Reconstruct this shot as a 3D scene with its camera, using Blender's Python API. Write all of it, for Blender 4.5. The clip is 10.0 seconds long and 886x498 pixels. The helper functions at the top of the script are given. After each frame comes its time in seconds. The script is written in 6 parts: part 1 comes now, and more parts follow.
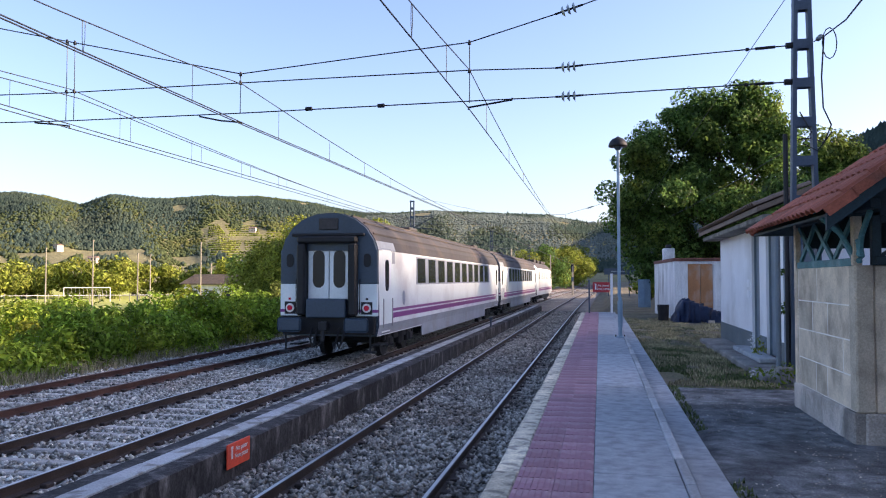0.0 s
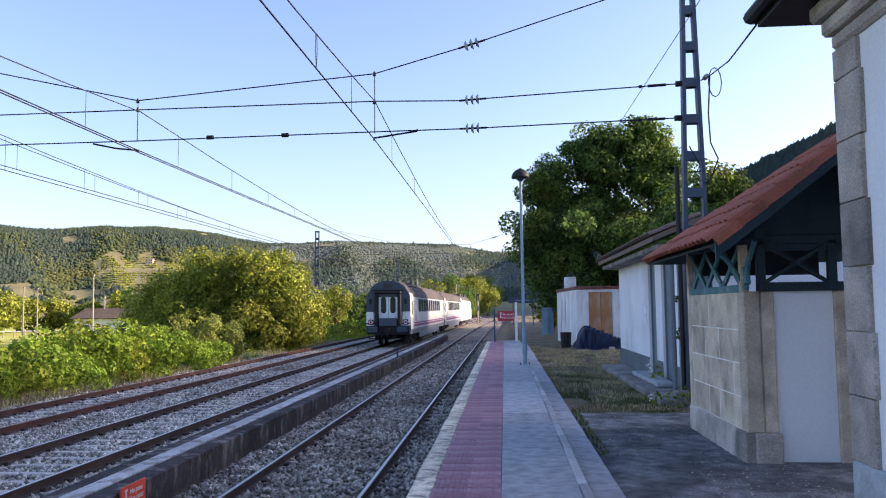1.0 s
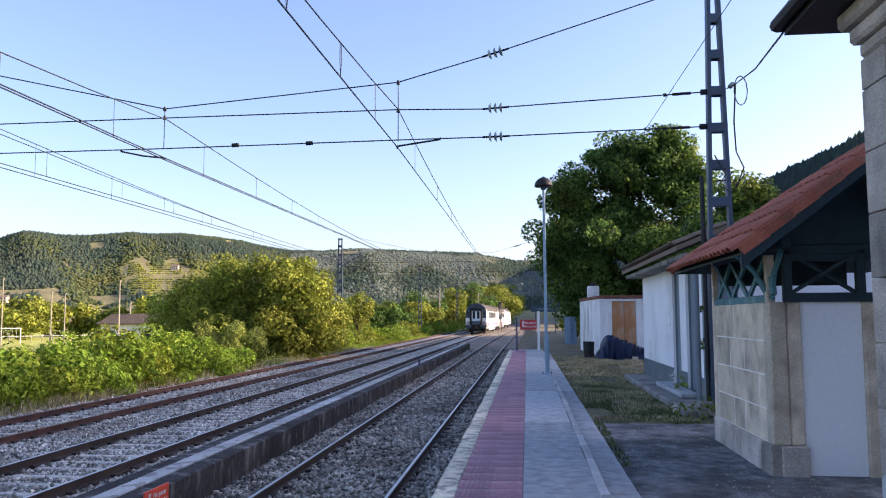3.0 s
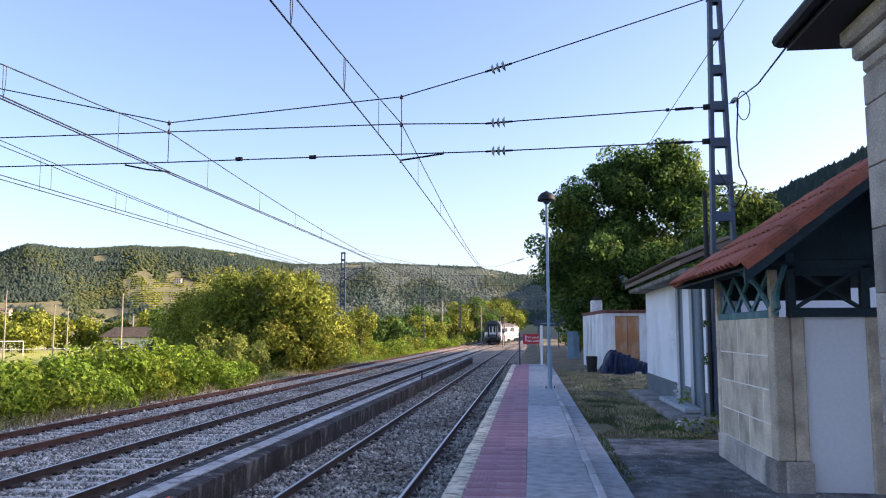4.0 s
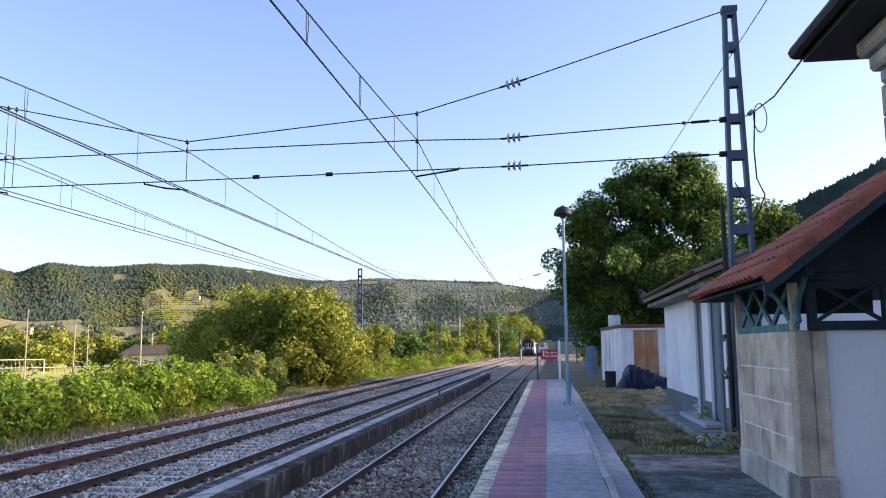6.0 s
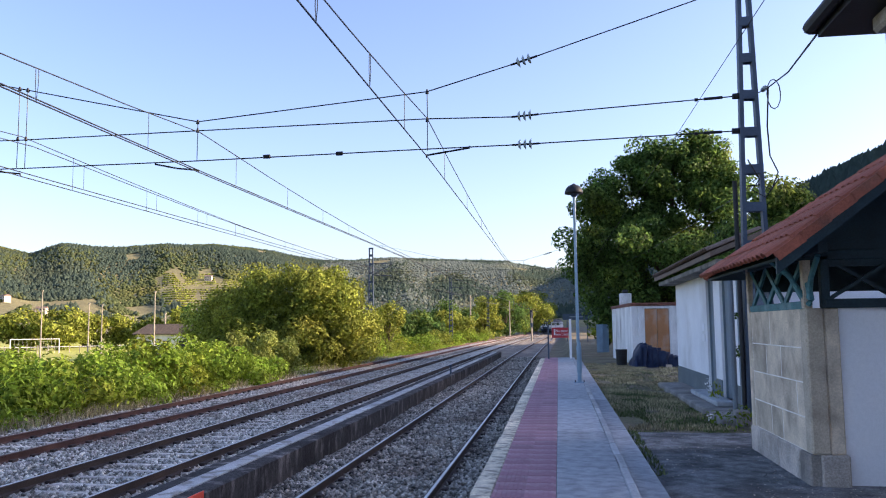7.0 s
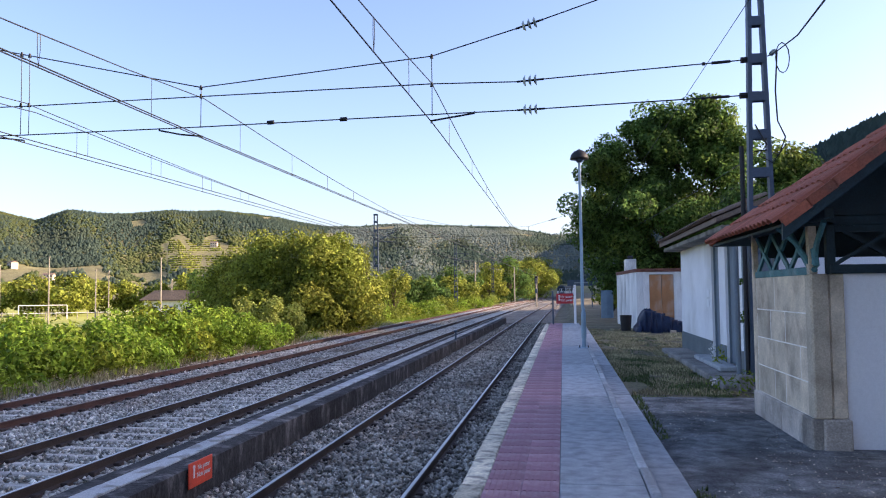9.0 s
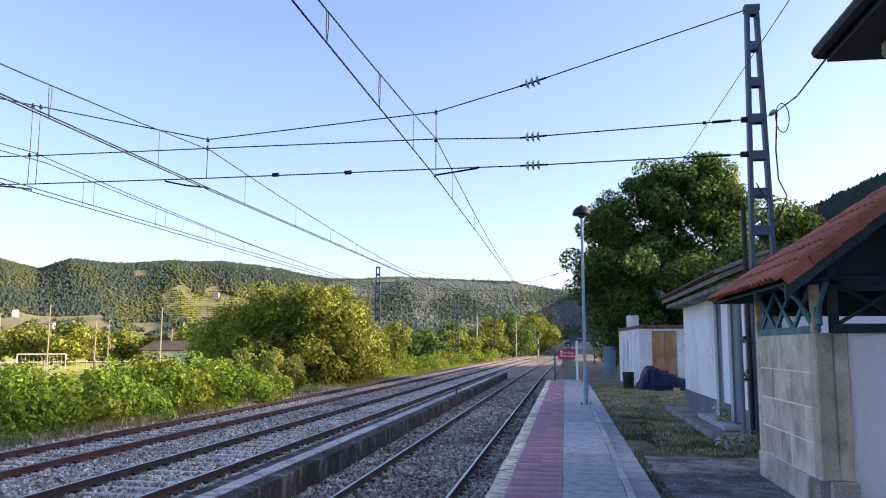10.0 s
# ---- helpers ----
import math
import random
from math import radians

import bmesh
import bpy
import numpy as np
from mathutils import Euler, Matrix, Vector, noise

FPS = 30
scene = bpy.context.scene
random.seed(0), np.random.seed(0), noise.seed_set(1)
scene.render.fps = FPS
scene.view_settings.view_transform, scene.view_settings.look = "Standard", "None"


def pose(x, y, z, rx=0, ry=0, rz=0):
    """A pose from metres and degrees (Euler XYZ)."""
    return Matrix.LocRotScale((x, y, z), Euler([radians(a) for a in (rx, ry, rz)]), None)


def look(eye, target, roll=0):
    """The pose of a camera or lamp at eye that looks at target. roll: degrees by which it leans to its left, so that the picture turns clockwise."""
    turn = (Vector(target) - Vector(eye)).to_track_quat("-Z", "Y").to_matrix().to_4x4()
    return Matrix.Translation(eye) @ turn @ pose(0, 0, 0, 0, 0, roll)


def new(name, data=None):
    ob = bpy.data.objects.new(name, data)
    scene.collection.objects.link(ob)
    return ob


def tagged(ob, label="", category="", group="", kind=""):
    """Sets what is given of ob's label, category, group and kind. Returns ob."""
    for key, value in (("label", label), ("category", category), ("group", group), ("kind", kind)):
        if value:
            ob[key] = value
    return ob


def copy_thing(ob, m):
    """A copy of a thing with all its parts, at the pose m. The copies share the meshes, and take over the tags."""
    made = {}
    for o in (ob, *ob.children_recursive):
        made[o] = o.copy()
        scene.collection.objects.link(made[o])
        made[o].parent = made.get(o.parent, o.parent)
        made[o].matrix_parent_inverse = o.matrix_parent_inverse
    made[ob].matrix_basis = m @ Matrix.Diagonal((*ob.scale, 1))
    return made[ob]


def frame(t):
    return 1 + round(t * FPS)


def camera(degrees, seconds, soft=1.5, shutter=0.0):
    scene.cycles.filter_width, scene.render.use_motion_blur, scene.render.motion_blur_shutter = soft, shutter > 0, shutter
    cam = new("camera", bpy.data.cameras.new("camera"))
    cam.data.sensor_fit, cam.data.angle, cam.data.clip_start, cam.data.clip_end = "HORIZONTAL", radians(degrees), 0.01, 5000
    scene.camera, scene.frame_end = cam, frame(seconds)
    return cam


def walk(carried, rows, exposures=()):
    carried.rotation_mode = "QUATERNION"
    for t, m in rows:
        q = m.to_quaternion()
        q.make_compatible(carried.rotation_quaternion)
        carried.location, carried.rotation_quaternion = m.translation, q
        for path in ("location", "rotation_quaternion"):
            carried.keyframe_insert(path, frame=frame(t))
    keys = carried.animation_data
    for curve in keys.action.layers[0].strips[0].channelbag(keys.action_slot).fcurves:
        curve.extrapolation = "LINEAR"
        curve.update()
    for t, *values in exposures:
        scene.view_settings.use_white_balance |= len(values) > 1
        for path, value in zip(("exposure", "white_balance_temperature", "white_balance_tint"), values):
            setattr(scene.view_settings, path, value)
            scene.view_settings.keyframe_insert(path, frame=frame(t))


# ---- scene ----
# The camera: held by hand on the platform, turning only.
cam = camera(59.0, 10.0, soft=1.1)
EYE = (0.0, 0.0, 1.75)
TURN = [(0, 2.2, -0.08, 11.31), (0.5, 2.57, 1.34, 5.67), (1, 4.37, 0.68, 4.48), (1.5, 4.65, 0.6, 5.54),
        (2, 4.69, 0.53, 5.93), (2.5, 4.81, 0.36, 5.97), (4, 6.0, 0.06, 6.29), (4.5, 6.96, 0.29, 6.59),
        (5, 7.28, 0.35, 6.85), (5.5, 7.23, 0.4, 7.13), (7, 5.61, 0.55, 8.35), (7.5, 3.4, 0.77, 8.49),
        (8, 3.13, 0.74, 8.59), (8.5, 3.06, 0.7, 8.66), (9, 3.14, 0.59, 8.71), (9.5, 3.23, 0.34, 8.71),
        (10, 7.06, -0.18, 8.8)]
walk(cam, [(t, pose(*EYE, 90 + p, r, y)) for t, p, r, y in TURN], exposures=[(0, 1.63, 5750, 28), (10, 1.63, 5750, 28)])

# World, sun and exposure.
SUN_AZ, SUN_EL = 80.0, 19.0   # degrees right of the track's direction, degrees up
to_sun = Vector((math.sin(radians(SUN_AZ)) * math.cos(radians(SUN_EL)), math.cos(radians(SUN_AZ)) * math.cos(radians(SUN_EL)), math.sin(radians(SUN_EL))))
world = bpy.data.worlds.new("sky")
scene.world = world
world.use_nodes = True
wn = world.node_tree.nodes
sky = wn.new("ShaderNodeTexSky")
sky.sky_type, sky.sun_disc = "NISHITA", False
sky.sun_elevation, sky.sun_rotation = radians(SUN_EL), radians(SUN_AZ)
sky.air_density, sky.dust_density, sky.ozone_density = 1.0, 1.7, 1.0
world.node_tree.links.new(sky.outputs[0], wn["Background"].inputs[0])
wn["Background"].inputs[1].default_value = 0.10
sun = new("sun", bpy.data.lights.new("sun", "SUN"))
sun.data.energy, sun.data.angle, sun.data.color = 5.0, radians(0.5), (1.0, 0.77, 0.45)
sun.matrix_world = look((60, 40, 40), Vector((60, 40, 40)) - to_sun)


# ---- materials ----
def material(name, color, rough=0.75, metal=0.0, var=0.18, scale=1.5, fine=30.0, bump=0.25, depth=0.01, pieces="", stain=None, stain_scale=0.7, spec=0.4, leafy=0.0, stretch=None, edge=(0.5, 0.72)):
    """Base colour varied at two scales, fine relief, and stains of another colour."""
    m = bpy.data.materials.new(name)
    m.use_nodes = True
    nt = m.node_tree
    n, ln = nt.nodes, nt.links
    b = n["Principled BSDF"]
    b.inputs["Roughness"].default_value, b.inputs["Metallic"].default_value = rough, metal
    b.inputs["Specular IOR Level"].default_value = spec
    co = n.new("ShaderNodeTexCoord").outputs["Object"]
    if stretch:
        mp = n.new("ShaderNodeMapping")
        mp.inputs["Scale"].default_value = stretch
        ln.new(co, mp.inputs[0])
        co = mp.outputs[0]

    def noise_at(sc, detail=4.0):
        t = n.new("ShaderNodeTexNoise")
        t.inputs["Scale"].default_value, t.inputs["Detail"].default_value = sc, detail
        ln.new(co, t.inputs["Vector"])
        return t.outputs[0]

    def rng(src, lo, hi, a=0.3, z=0.7):
        r = n.new("ShaderNodeMapRange")
        for i, v in ((1, a), (2, z), (3, lo), (4, hi)):
            r.inputs[i].default_value = v
        ln.new(src, r.inputs[0])
        return r.outputs[0]

    def mul(a, c):
        r = n.new("ShaderNodeMath")
        r.operation = "MULTIPLY"
        ln.new(a, r.inputs[0])
        ln.new(c, r.inputs[1])
        return r.outputs[0]

    coarse, grain = noise_at(scale), noise_at(fine, 6.0)
    value = mul(rng(coarse, 1 - var, 1 + var), rng(grain, 1 - var * 0.8, 1 + var * 0.8))
    if bump:
        value = mul(value, rng(noise_at(fine * 3.7, 2.0), 1 - var * 0.9, 1 + var * 0.9))
    if pieces == "object":
        value = mul(value, rng(n.new("ShaderNodeObjectInfo").outputs["Random"], 1 - var * 1.1, 1 + var * 1.1, 0, 1))
    elif pieces == "island":
        value = mul(value, rng(n.new("ShaderNodeNewGeometry").outputs["Random Per Island"], 1 - var * 1.6, 1 + var * 1.6, 0, 1))
    mix = n.new("ShaderNodeMix")
    mix.data_type = "RGBA"
    mix.inputs[6].default_value = (*color, 1)
    mix.inputs[7].default_value = (*(stain or color), 1)
    ln.new(rng(noise_at(stain_scale, 8.0), 0.0, 0.85, *edge), mix.inputs[0])
    hsv = n.new("ShaderNodeHueSaturation")
    ln.new(mix.outputs[2], hsv.inputs["Color"])
    ln.new(value, hsv.inputs["Value"])
    out = hsv.outputs[0]
    ln.new(out, b.inputs["Base Color"])
    if bump:
        bp = n.new("ShaderNodeBump")
        bp.inputs["Strength"].default_value, bp.inputs["Distance"].default_value = bump, depth
        ln.new(grain, bp.inputs["Height"])
        ln.new(bp.outputs[0], b.inputs["Normal"])
    if leafy:
        tr, ms = n.new("ShaderNodeBsdfTranslucent"), n.new("ShaderNodeMixShader")
        ln.new(out, tr.inputs[0])
        ms.inputs[0].default_value = leafy
        ln.new(b.outputs[0], ms.inputs[1])
        ln.new(tr.outputs[0], ms.inputs[2])
        ln.new(ms.outputs[0], n["Material Output"].inputs[0])
    return m


M_GRASS = material("dry_grass_soil", (0.15, 0.125, 0.075), 0.95, var=0.42, scale=0.5, fine=9, bump=0.8, depth=0.05, stain=(0.075, 0.085, 0.032), stain_scale=0.35)
M_FIELD = material("field_grass", (0.33, 0.35, 0.06), 0.95, var=0.15, scale=0.05, fine=3, bump=0.3, depth=0.05)
M_BALLAST = material("ballast_bed", (0.175, 0.16, 0.135), 0.9, var=0.35, scale=0.6, fine=22, bump=0.9, depth=0.05, stain=(0.12, 0.09, 0.07))
M_STONE = material("ballast_stone", (0.38, 0.375, 0.335), 0.85, var=0.42, scale=3, fine=60, bump=0.2, pieces="island", stain=(0.16, 0.12, 0.09), stain_scale=0.4)
M_RUST = material("rusty_steel", (0.040, 0.029, 0.024), 0.8, 0.1, var=0.3, scale=2, fine=60, stain=(0.065, 0.042, 0.03))
M_RUSTRED = material("red_rusty_steel", (0.078, 0.040, 0.031), 0.85, 0.1, var=0.3, scale=2, fine=60)
M_RAILTOP = material("polished_steel", (0.45, 0.45, 0.46), 0.38, 1.0, var=0.1, scale=3, fine=80, bump=0.05)
M_RAILTOP_RED = material("dull_railhead", (0.17, 0.12, 0.10), 0.55, 0.5, var=0.2, scale=3, fine=80, bump=0.05)
M_SLEEPER = material("sleeper_concrete", (0.46, 0.45, 0.41), 0.9, var=0.25, scale=2, fine=40, pieces="object", stain=(0.22, 0.17, 0.13))
M_CONC = material("platform_concrete", (0.375, 0.40, 0.41), 0.9, var=0.14, scale=9.0, fine=70, bump=0.5, pieces="object", stain=(0.25, 0.265, 0.27), stain_scale=5.0, edge=(0.42, 0.66))
M_KERB = material("kerb_concrete", (0.38, 0.39, 0.385), 0.9, var=0.2, scale=2.0, fine=40, pieces="object", stain=(0.17, 0.16, 0.14), stain_scale=4.0, edge=(0.54, 0.62))
M_EDGE = material("worn_white_edge", (0.64, 0.58, 0.43), 0.85, var=0.26, scale=5, fine=40, pieces="object", stain=(0.24, 0.21, 0.165), stain_scale=6.0, edge=(0.49, 0.60))
M_TACT = material("mauve_tactile_tile", (0.36, 0.19, 0.225), 0.8, var=0.14, scale=1.2, fine=50, pieces="object", stain=(0.50, 0.36, 0.37), stain_scale=2.5, edge=(0.46, 0.6))
M_OLDCONC = material("old_wall_concrete", (0.23, 0.22, 0.20), 0.92, var=0.3, scale=1.0, fine=25, bump=0.5, stain=(0.05, 0.045, 0.04), stain_scale=1.3, stretch=(1, 1, 0.45))
M_DARKWALL = material("dark_streaked_concrete", (0.052, 0.050, 0.049), 0.95, spec=0.08, var=0.35, scale=1.2, fine=18, bump=0.6, depth=0.02, stain=(0.22, 0.21, 0.20), stain_scale=4.0, stretch=(1, 1, 0.4), edge=(0.53, 0.74))
M_STONEDARK = material("brown_ballast_stone", (0.30, 0.28, 0.235), 0.85, var=0.5, scale=3, fine=60, bump=0.2, pieces="island", stain=(0.11, 0.08, 0.06), stain_scale=0.6)
M_ASPH = material("old_asphalt", (0.085, 0.092, 0.094), 0.92, var=0.45, scale=5.5, fine=40, bump=0.9, depth=0.03, stain=(0.235, 0.25, 0.25), stain_scale=1.5, edge=(0.43, 0.64))
M_GRANITE = material("granite_block", (0.35, 0.31, 0.265), 0.88, var=0.32, scale=2.5, fine=45, bump=0.6, pieces="object", stain=(0.21, 0.19, 0.165), stain_scale=1.8)
M_SANDST = material("buff_stone_block", (0.53, 0.455, 0.345), 0.88, var=0.2, scale=3.0, fine=38, bump=0.55, pieces="object", stain=(0.29, 0.235, 0.175), stain_scale=2.3)
M_MORTAR = material("pale_mortar", (0.80, 0.76, 0.69), 0.9, var=0.15, scale=4, fine=60)
M_WHITE = material("white_plaster", (0.80, 0.81, 0.82), 0.85, var=0.06, scale=0.8, fine=30, bump=0.15, stain=(0.58, 0.58, 0.56), stain_scale=0.6)
M_PANEL = material("white_painted_board", (0.80, 0.81, 0.82), 0.6, var=0.04, scale=0.7, fine=20, bump=0.06)
M_OLDWHITE = material("peeling_whitewash", (0.76, 0.76, 0.74), 0.9, var=0.15, scale=1.5, fine=25, stain=(0.34, 0.32, 0.29), stain_scale=0.9, stretch=(1, 1, 0.4))
M_PLINTH = material("grey_plinth_paint", (0.115, 0.145, 0.155), 0.8, var=0.12, scale=1.5, fine=30, stain=(0.18, 0.2, 0.2))
M_GREYDOOR = material("blue_grey_door_paint_and_shade", (0.15, 0.19, 0.225), 0.6, var=0.12, scale=1.5, fine=30)
M_TEAL = material("faded_teal_paint", (0.06, 0.17, 0.19), 0.65, var=0.25, scale=3, fine=40, stain=(0.20, 0.30, 0.31), stain_scale=2.5)
M_DKTEAL = material("dark_green_paint_and_shade", (0.010, 0.028, 0.036), 0.6, var=0.25, scale=3, fine=40)
M_TILE = material("clay_roof_tile", (0.36, 0.11, 0.065), 0.8, var=0.22, scale=2, fine=40, pieces="object", stain=(0.20, 0.10, 0.07), stain_scale=2.5)
M_TILEDARK = material("weathered_roof_tile", (0.20, 0.145, 0.11), 0.9, var=0.3, scale=2, fine=30, stain=(0.09, 0.08, 0.06), stain_scale=2)
M_BRICK = material("red_brick_coping", (0.21, 0.09, 0.065), 0.85, var=0.2, scale=3, fine=40, pieces="object")
M_RUSTDOOR = material("rusted_sheet_door", (0.40, 0.19, 0.08), 0.8, 0.1, var=0.2, scale=1.2, fine=25, stain=(0.42, 0.38, 0.33), stain_scale=1.1)
M_TARP = material("blue_black_tarpaulin", (0.022, 0.040, 0.095), 0.42, var=0.3, scale=2, fine=20, bump=0.4, spec=0.5)
M_GALV = material("blue_grey_painted_steel", (0.055, 0.078, 0.112), 0.5, 0.15, var=0.15, scale=2, fine=40)
M_LAMPPOLE = material("pale_blue_pole_paint", (0.24, 0.34, 0.42), 0.5, 0.1, var=0.12, scale=2, fine=40)
M_DARK = material("black_rubber_and_iron", (0.011, 0.012, 0.014), 0.6, var=0.3, scale=3, fine=40)
M_WIRE = material("dark_copper_wire", (0.035, 0.04, 0.045), 0.5, 0.5, var=0.1, scale=2, fine=20, bump=0)
M_GLASSINS = material("pale_insulator_glass", (0.26, 0.31, 0.32), 0.15, var=0.1, spec=0.6)
M_REDSIGN = material("red_sign_enamel", (0.45, 0.03, 0.035), 0.45, var=0.1, scale=3, fine=30)
M_ORANGE = material("orange_red_sign_enamel", (0.75, 0.09, 0.04), 0.5, var=0.1, scale=3, fine=30)
M_SIGNWHITE = material("white_lettering", (0.8, 0.78, 0.76), 0.5, var=0.03, bump=0)
M_POLE = material("weathered_pole", (0.30, 0.27, 0.22), 0.8, var=0.2, scale=2, fine=30)
M_BARK = material("tree_bark", (0.10, 0.075, 0.05), 0.95, var=0.3, scale=3, fine=25, bump=0.8, depth=0.03)
M_LEAF = material("walnut_leaf", (0.098, 0.172, 0.042), 0.55, var=0.4, scale=0.35, fine=4, bump=0, pieces="island", leafy=0.55, stain=(0.18, 0.21, 0.03), stain_scale=0.25, spec=0.12)
M_LEAFWARM = material("willow_leaf", (0.215, 0.255, 0.036), 0.6, var=0.35, scale=0.4, fine=4, bump=0, pieces="island", leafy=0.36, stain=(0.27, 0.265, 0.04), stain_scale=0.25, spec=0.12)
M_LEAFPALE = material("pale_sapling_leaf", (0.23, 0.27, 0.06), 0.55, var=0.3, scale=0.6, fine=5, bump=0, pieces="island", leafy=0.5, stain=(0.28, 0.28, 0.07), stain_scale=0.5, spec=0.12)
M_YARDGRASS = material("yard_grass_blade", (0.11, 0.14, 0.055), 0.6, var=0.35, scale=0.8, fine=6, bump=0, pieces="island", leafy=0.4, spec=0.12)
M_BRAMBLE = material("bramble_leaf", (0.19, 0.285, 0.028), 0.5, var=0.35, scale=0.5, fine=4, bump=0, pieces="island", leafy=0.42, stain=(0.30, 0.29, 0.03), stain_scale=0.3, spec=0.12)
M_DRYSTEM = material("dry_stalk", (0.34, 0.305, 0.18), 0.9, var=0.35, scale=1, fine=10, bump=0, pieces="island", leafy=0.2, spec=0.12)
M_HILL = material("hill_ground", (0.16, 0.15, 0.065), 0.95, var=0.25, scale=0.012, fine=0.2, bump=0.5, depth=2.0, stain=(0.20, 0.185, 0.075), stain_scale=0.01)
M_FOREST = material("hill_pine", (0.075, 0.110, 0.085), 0.9, var=0.09, scale=0.01, fine=0.3, bump=0, pieces="island", leafy=0.45, spec=0.05, stain=(0.11, 0.13, 0.075), stain_scale=0.006)
M_BROADWOOD = material("hill_broadleaf", (0.11, 0.14, 0.06), 0.9, var=0.09, scale=0.01, fine=0.3, bump=0, pieces="island", leafy=0.45, spec=0.05, stain=(0.12, 0.125, 0.04), stain_scale=0.01)
# Paler grey-green than the other woods: haze put into the leaf colour.
M_HAZEWOOD = material("hill_hazed_wood", (0.19, 0.235, 0.21), 0.8, var=0.08, scale=0.008, fine=0.3, bump=0, pieces="island", leafy=0.5, spec=0.05, stain=(0.20, 0.225, 0.15), stain_scale=0.008)
M_TRAINWHITE = material("train_white_paint", (0.80, 0.85, 0.83), 0.35, var=0.05, scale=0.8, fine=12, bump=0.03, stain=(0.52, 0.51, 0.50), stain_scale=0.5)
M_TRAINGREY = material("train_blue_grey_paint", (0.046, 0.070, 0.098), 0.45, var=0.12, scale=1.2, fine=15, bump=0.03)
M_TRAINROOF = material("train_roof_grime", (0.055, 0.050, 0.048), 0.7, var=0.2, scale=0.8, fine=14, stain=(0.12, 0.09, 0.07))
M_PURPLE = material("purple_stripe_paint", (0.24, 0.05, 0.22), 0.4, var=0.05, bump=0)
M_SKIRT = material("train_skirt_paint", (0.31, 0.34, 0.38), 0.5, var=0.12, scale=1.2, fine=15, stain=(0.25, 0.23, 0.21))
M_BANDGREY = material("window_band_grey", (0.27, 0.30, 0.33), 0.45, var=0.12, scale=1.2, fine=15, bump=0.03)
M_WINDOW = material("tinted_train_glass", (0.026, 0.032, 0.040), 0.15, var=0.05, bump=0, spec=0.25)
M_TAIL = material("red_tail_lens", (0.33, 0.003, 0.03), 0.25, var=0.05, bump=0)
tail_shader = M_TAIL.node_tree.nodes["Principled BSDF"]
tail_shader.inputs["Emission Color"].default_value, tail_shader.inputs["Emission Strength"].default_value = (1, 0.0, 0.06, 1), 0.03


# ---- mesh helpers ----
def mesh_of(name, bm, mat, smooth=False):
    me = bpy.data.meshes.new(name)
    bmesh.ops.recalc_face_normals(bm, faces=bm.faces[:])
    bm.to_mesh(me)
    bm.free()
    for m in (mat if isinstance(mat, (list, tuple)) else [mat]):
        me.materials.append(m)
    if smooth:
        me.polygons.foreach_set("use_smooth", [True] * len(me.polygons))
    return me


def part(name, bm, mat, parent=None, label="", smooth=False, at=None):
    ob = new(name, mesh_of(name, bm, mat, smooth))
    if parent is not None:
        ob.parent = parent
    if at is not None:
        ob.matrix_basis = at
    if label:
        tagged(ob, label)
    return ob


def group(name, label, category, at=None, grp="", kind=""):
    ob = tagged(new(name), label, category, grp, kind)
    if at is not None:
        ob.matrix_basis = at
    return ob


def B():
    return bmesh.new()


def box(bm, x0, x1, y0, y1, z0, z1, bevel=0.0, m=None, mi=0):
    r = bmesh.ops.create_cube(bm, size=1.0)
    vs = r["verts"]
    for v in vs:
        v.co = Vector(((x0 + x1) / 2 + v.co.x * (x1 - x0), (y0 + y1) / 2 + v.co.y * (y1 - y0), (z0 + z1) / 2 + v.co.z * (z1 - z0)))
    fs = list({f for v in vs for f in v.link_faces})
    for f in fs:
        f.material_index = mi
    if m is not None:
        bmesh.ops.transform(bm, matrix=m, verts=vs)
    if bevel:
        es = list({e for v in vs for e in v.link_edges})
        for f in bmesh.ops.bevel(bm, geom=es, offset=bevel, segments=1, affect="EDGES")["faces"]:
            f.material_index = mi
    return bm


def bar(bm, a, b, w, d=None, mi=0):
    """A square bar from a to b."""
    a, b = Vector(a), Vector(b)
    q = (b - a).to_track_quat("Z", "Y").to_matrix().to_4x4()
    return box(bm, -w / 2, w / 2, -(d or w) / 2, (d or w) / 2, 0, (b - a).length, m=Matrix.Translation(a) @ q, mi=mi)


def tube(bm, pts, r, n=6, r1=None, mi=0):
    """A round tube along points, its radius going from r to r1."""
    pts = [Vector(p) for p in pts]
    rings = []
    for i, p in enumerate(pts):
        d = (pts[min(i + 1, len(pts) - 1)] - pts[max(i - 1, 0)]).normalized()
        q = d.to_track_quat("Z", "Y").to_matrix()
        k = i / max(1, len(pts) - 1)
        rr = r + ((r1 if r1 is not None else r) - r) * k
        rings.append([bm.verts.new(p + q @ Vector((rr * math.cos(2 * math.pi * j / n), rr * math.sin(2 * math.pi * j / n), 0))) for j in range(n)])
    for a, b in zip(rings, rings[1:]):
        for j in range(n):
            bm.faces.new((a[j], a[(j + 1) % n], b[(j + 1) % n], b[j])).material_index = mi
    bm.faces.new(rings[0]).material_index = mi
    bm.faces.new(rings[-1]).material_index = mi
    return bm


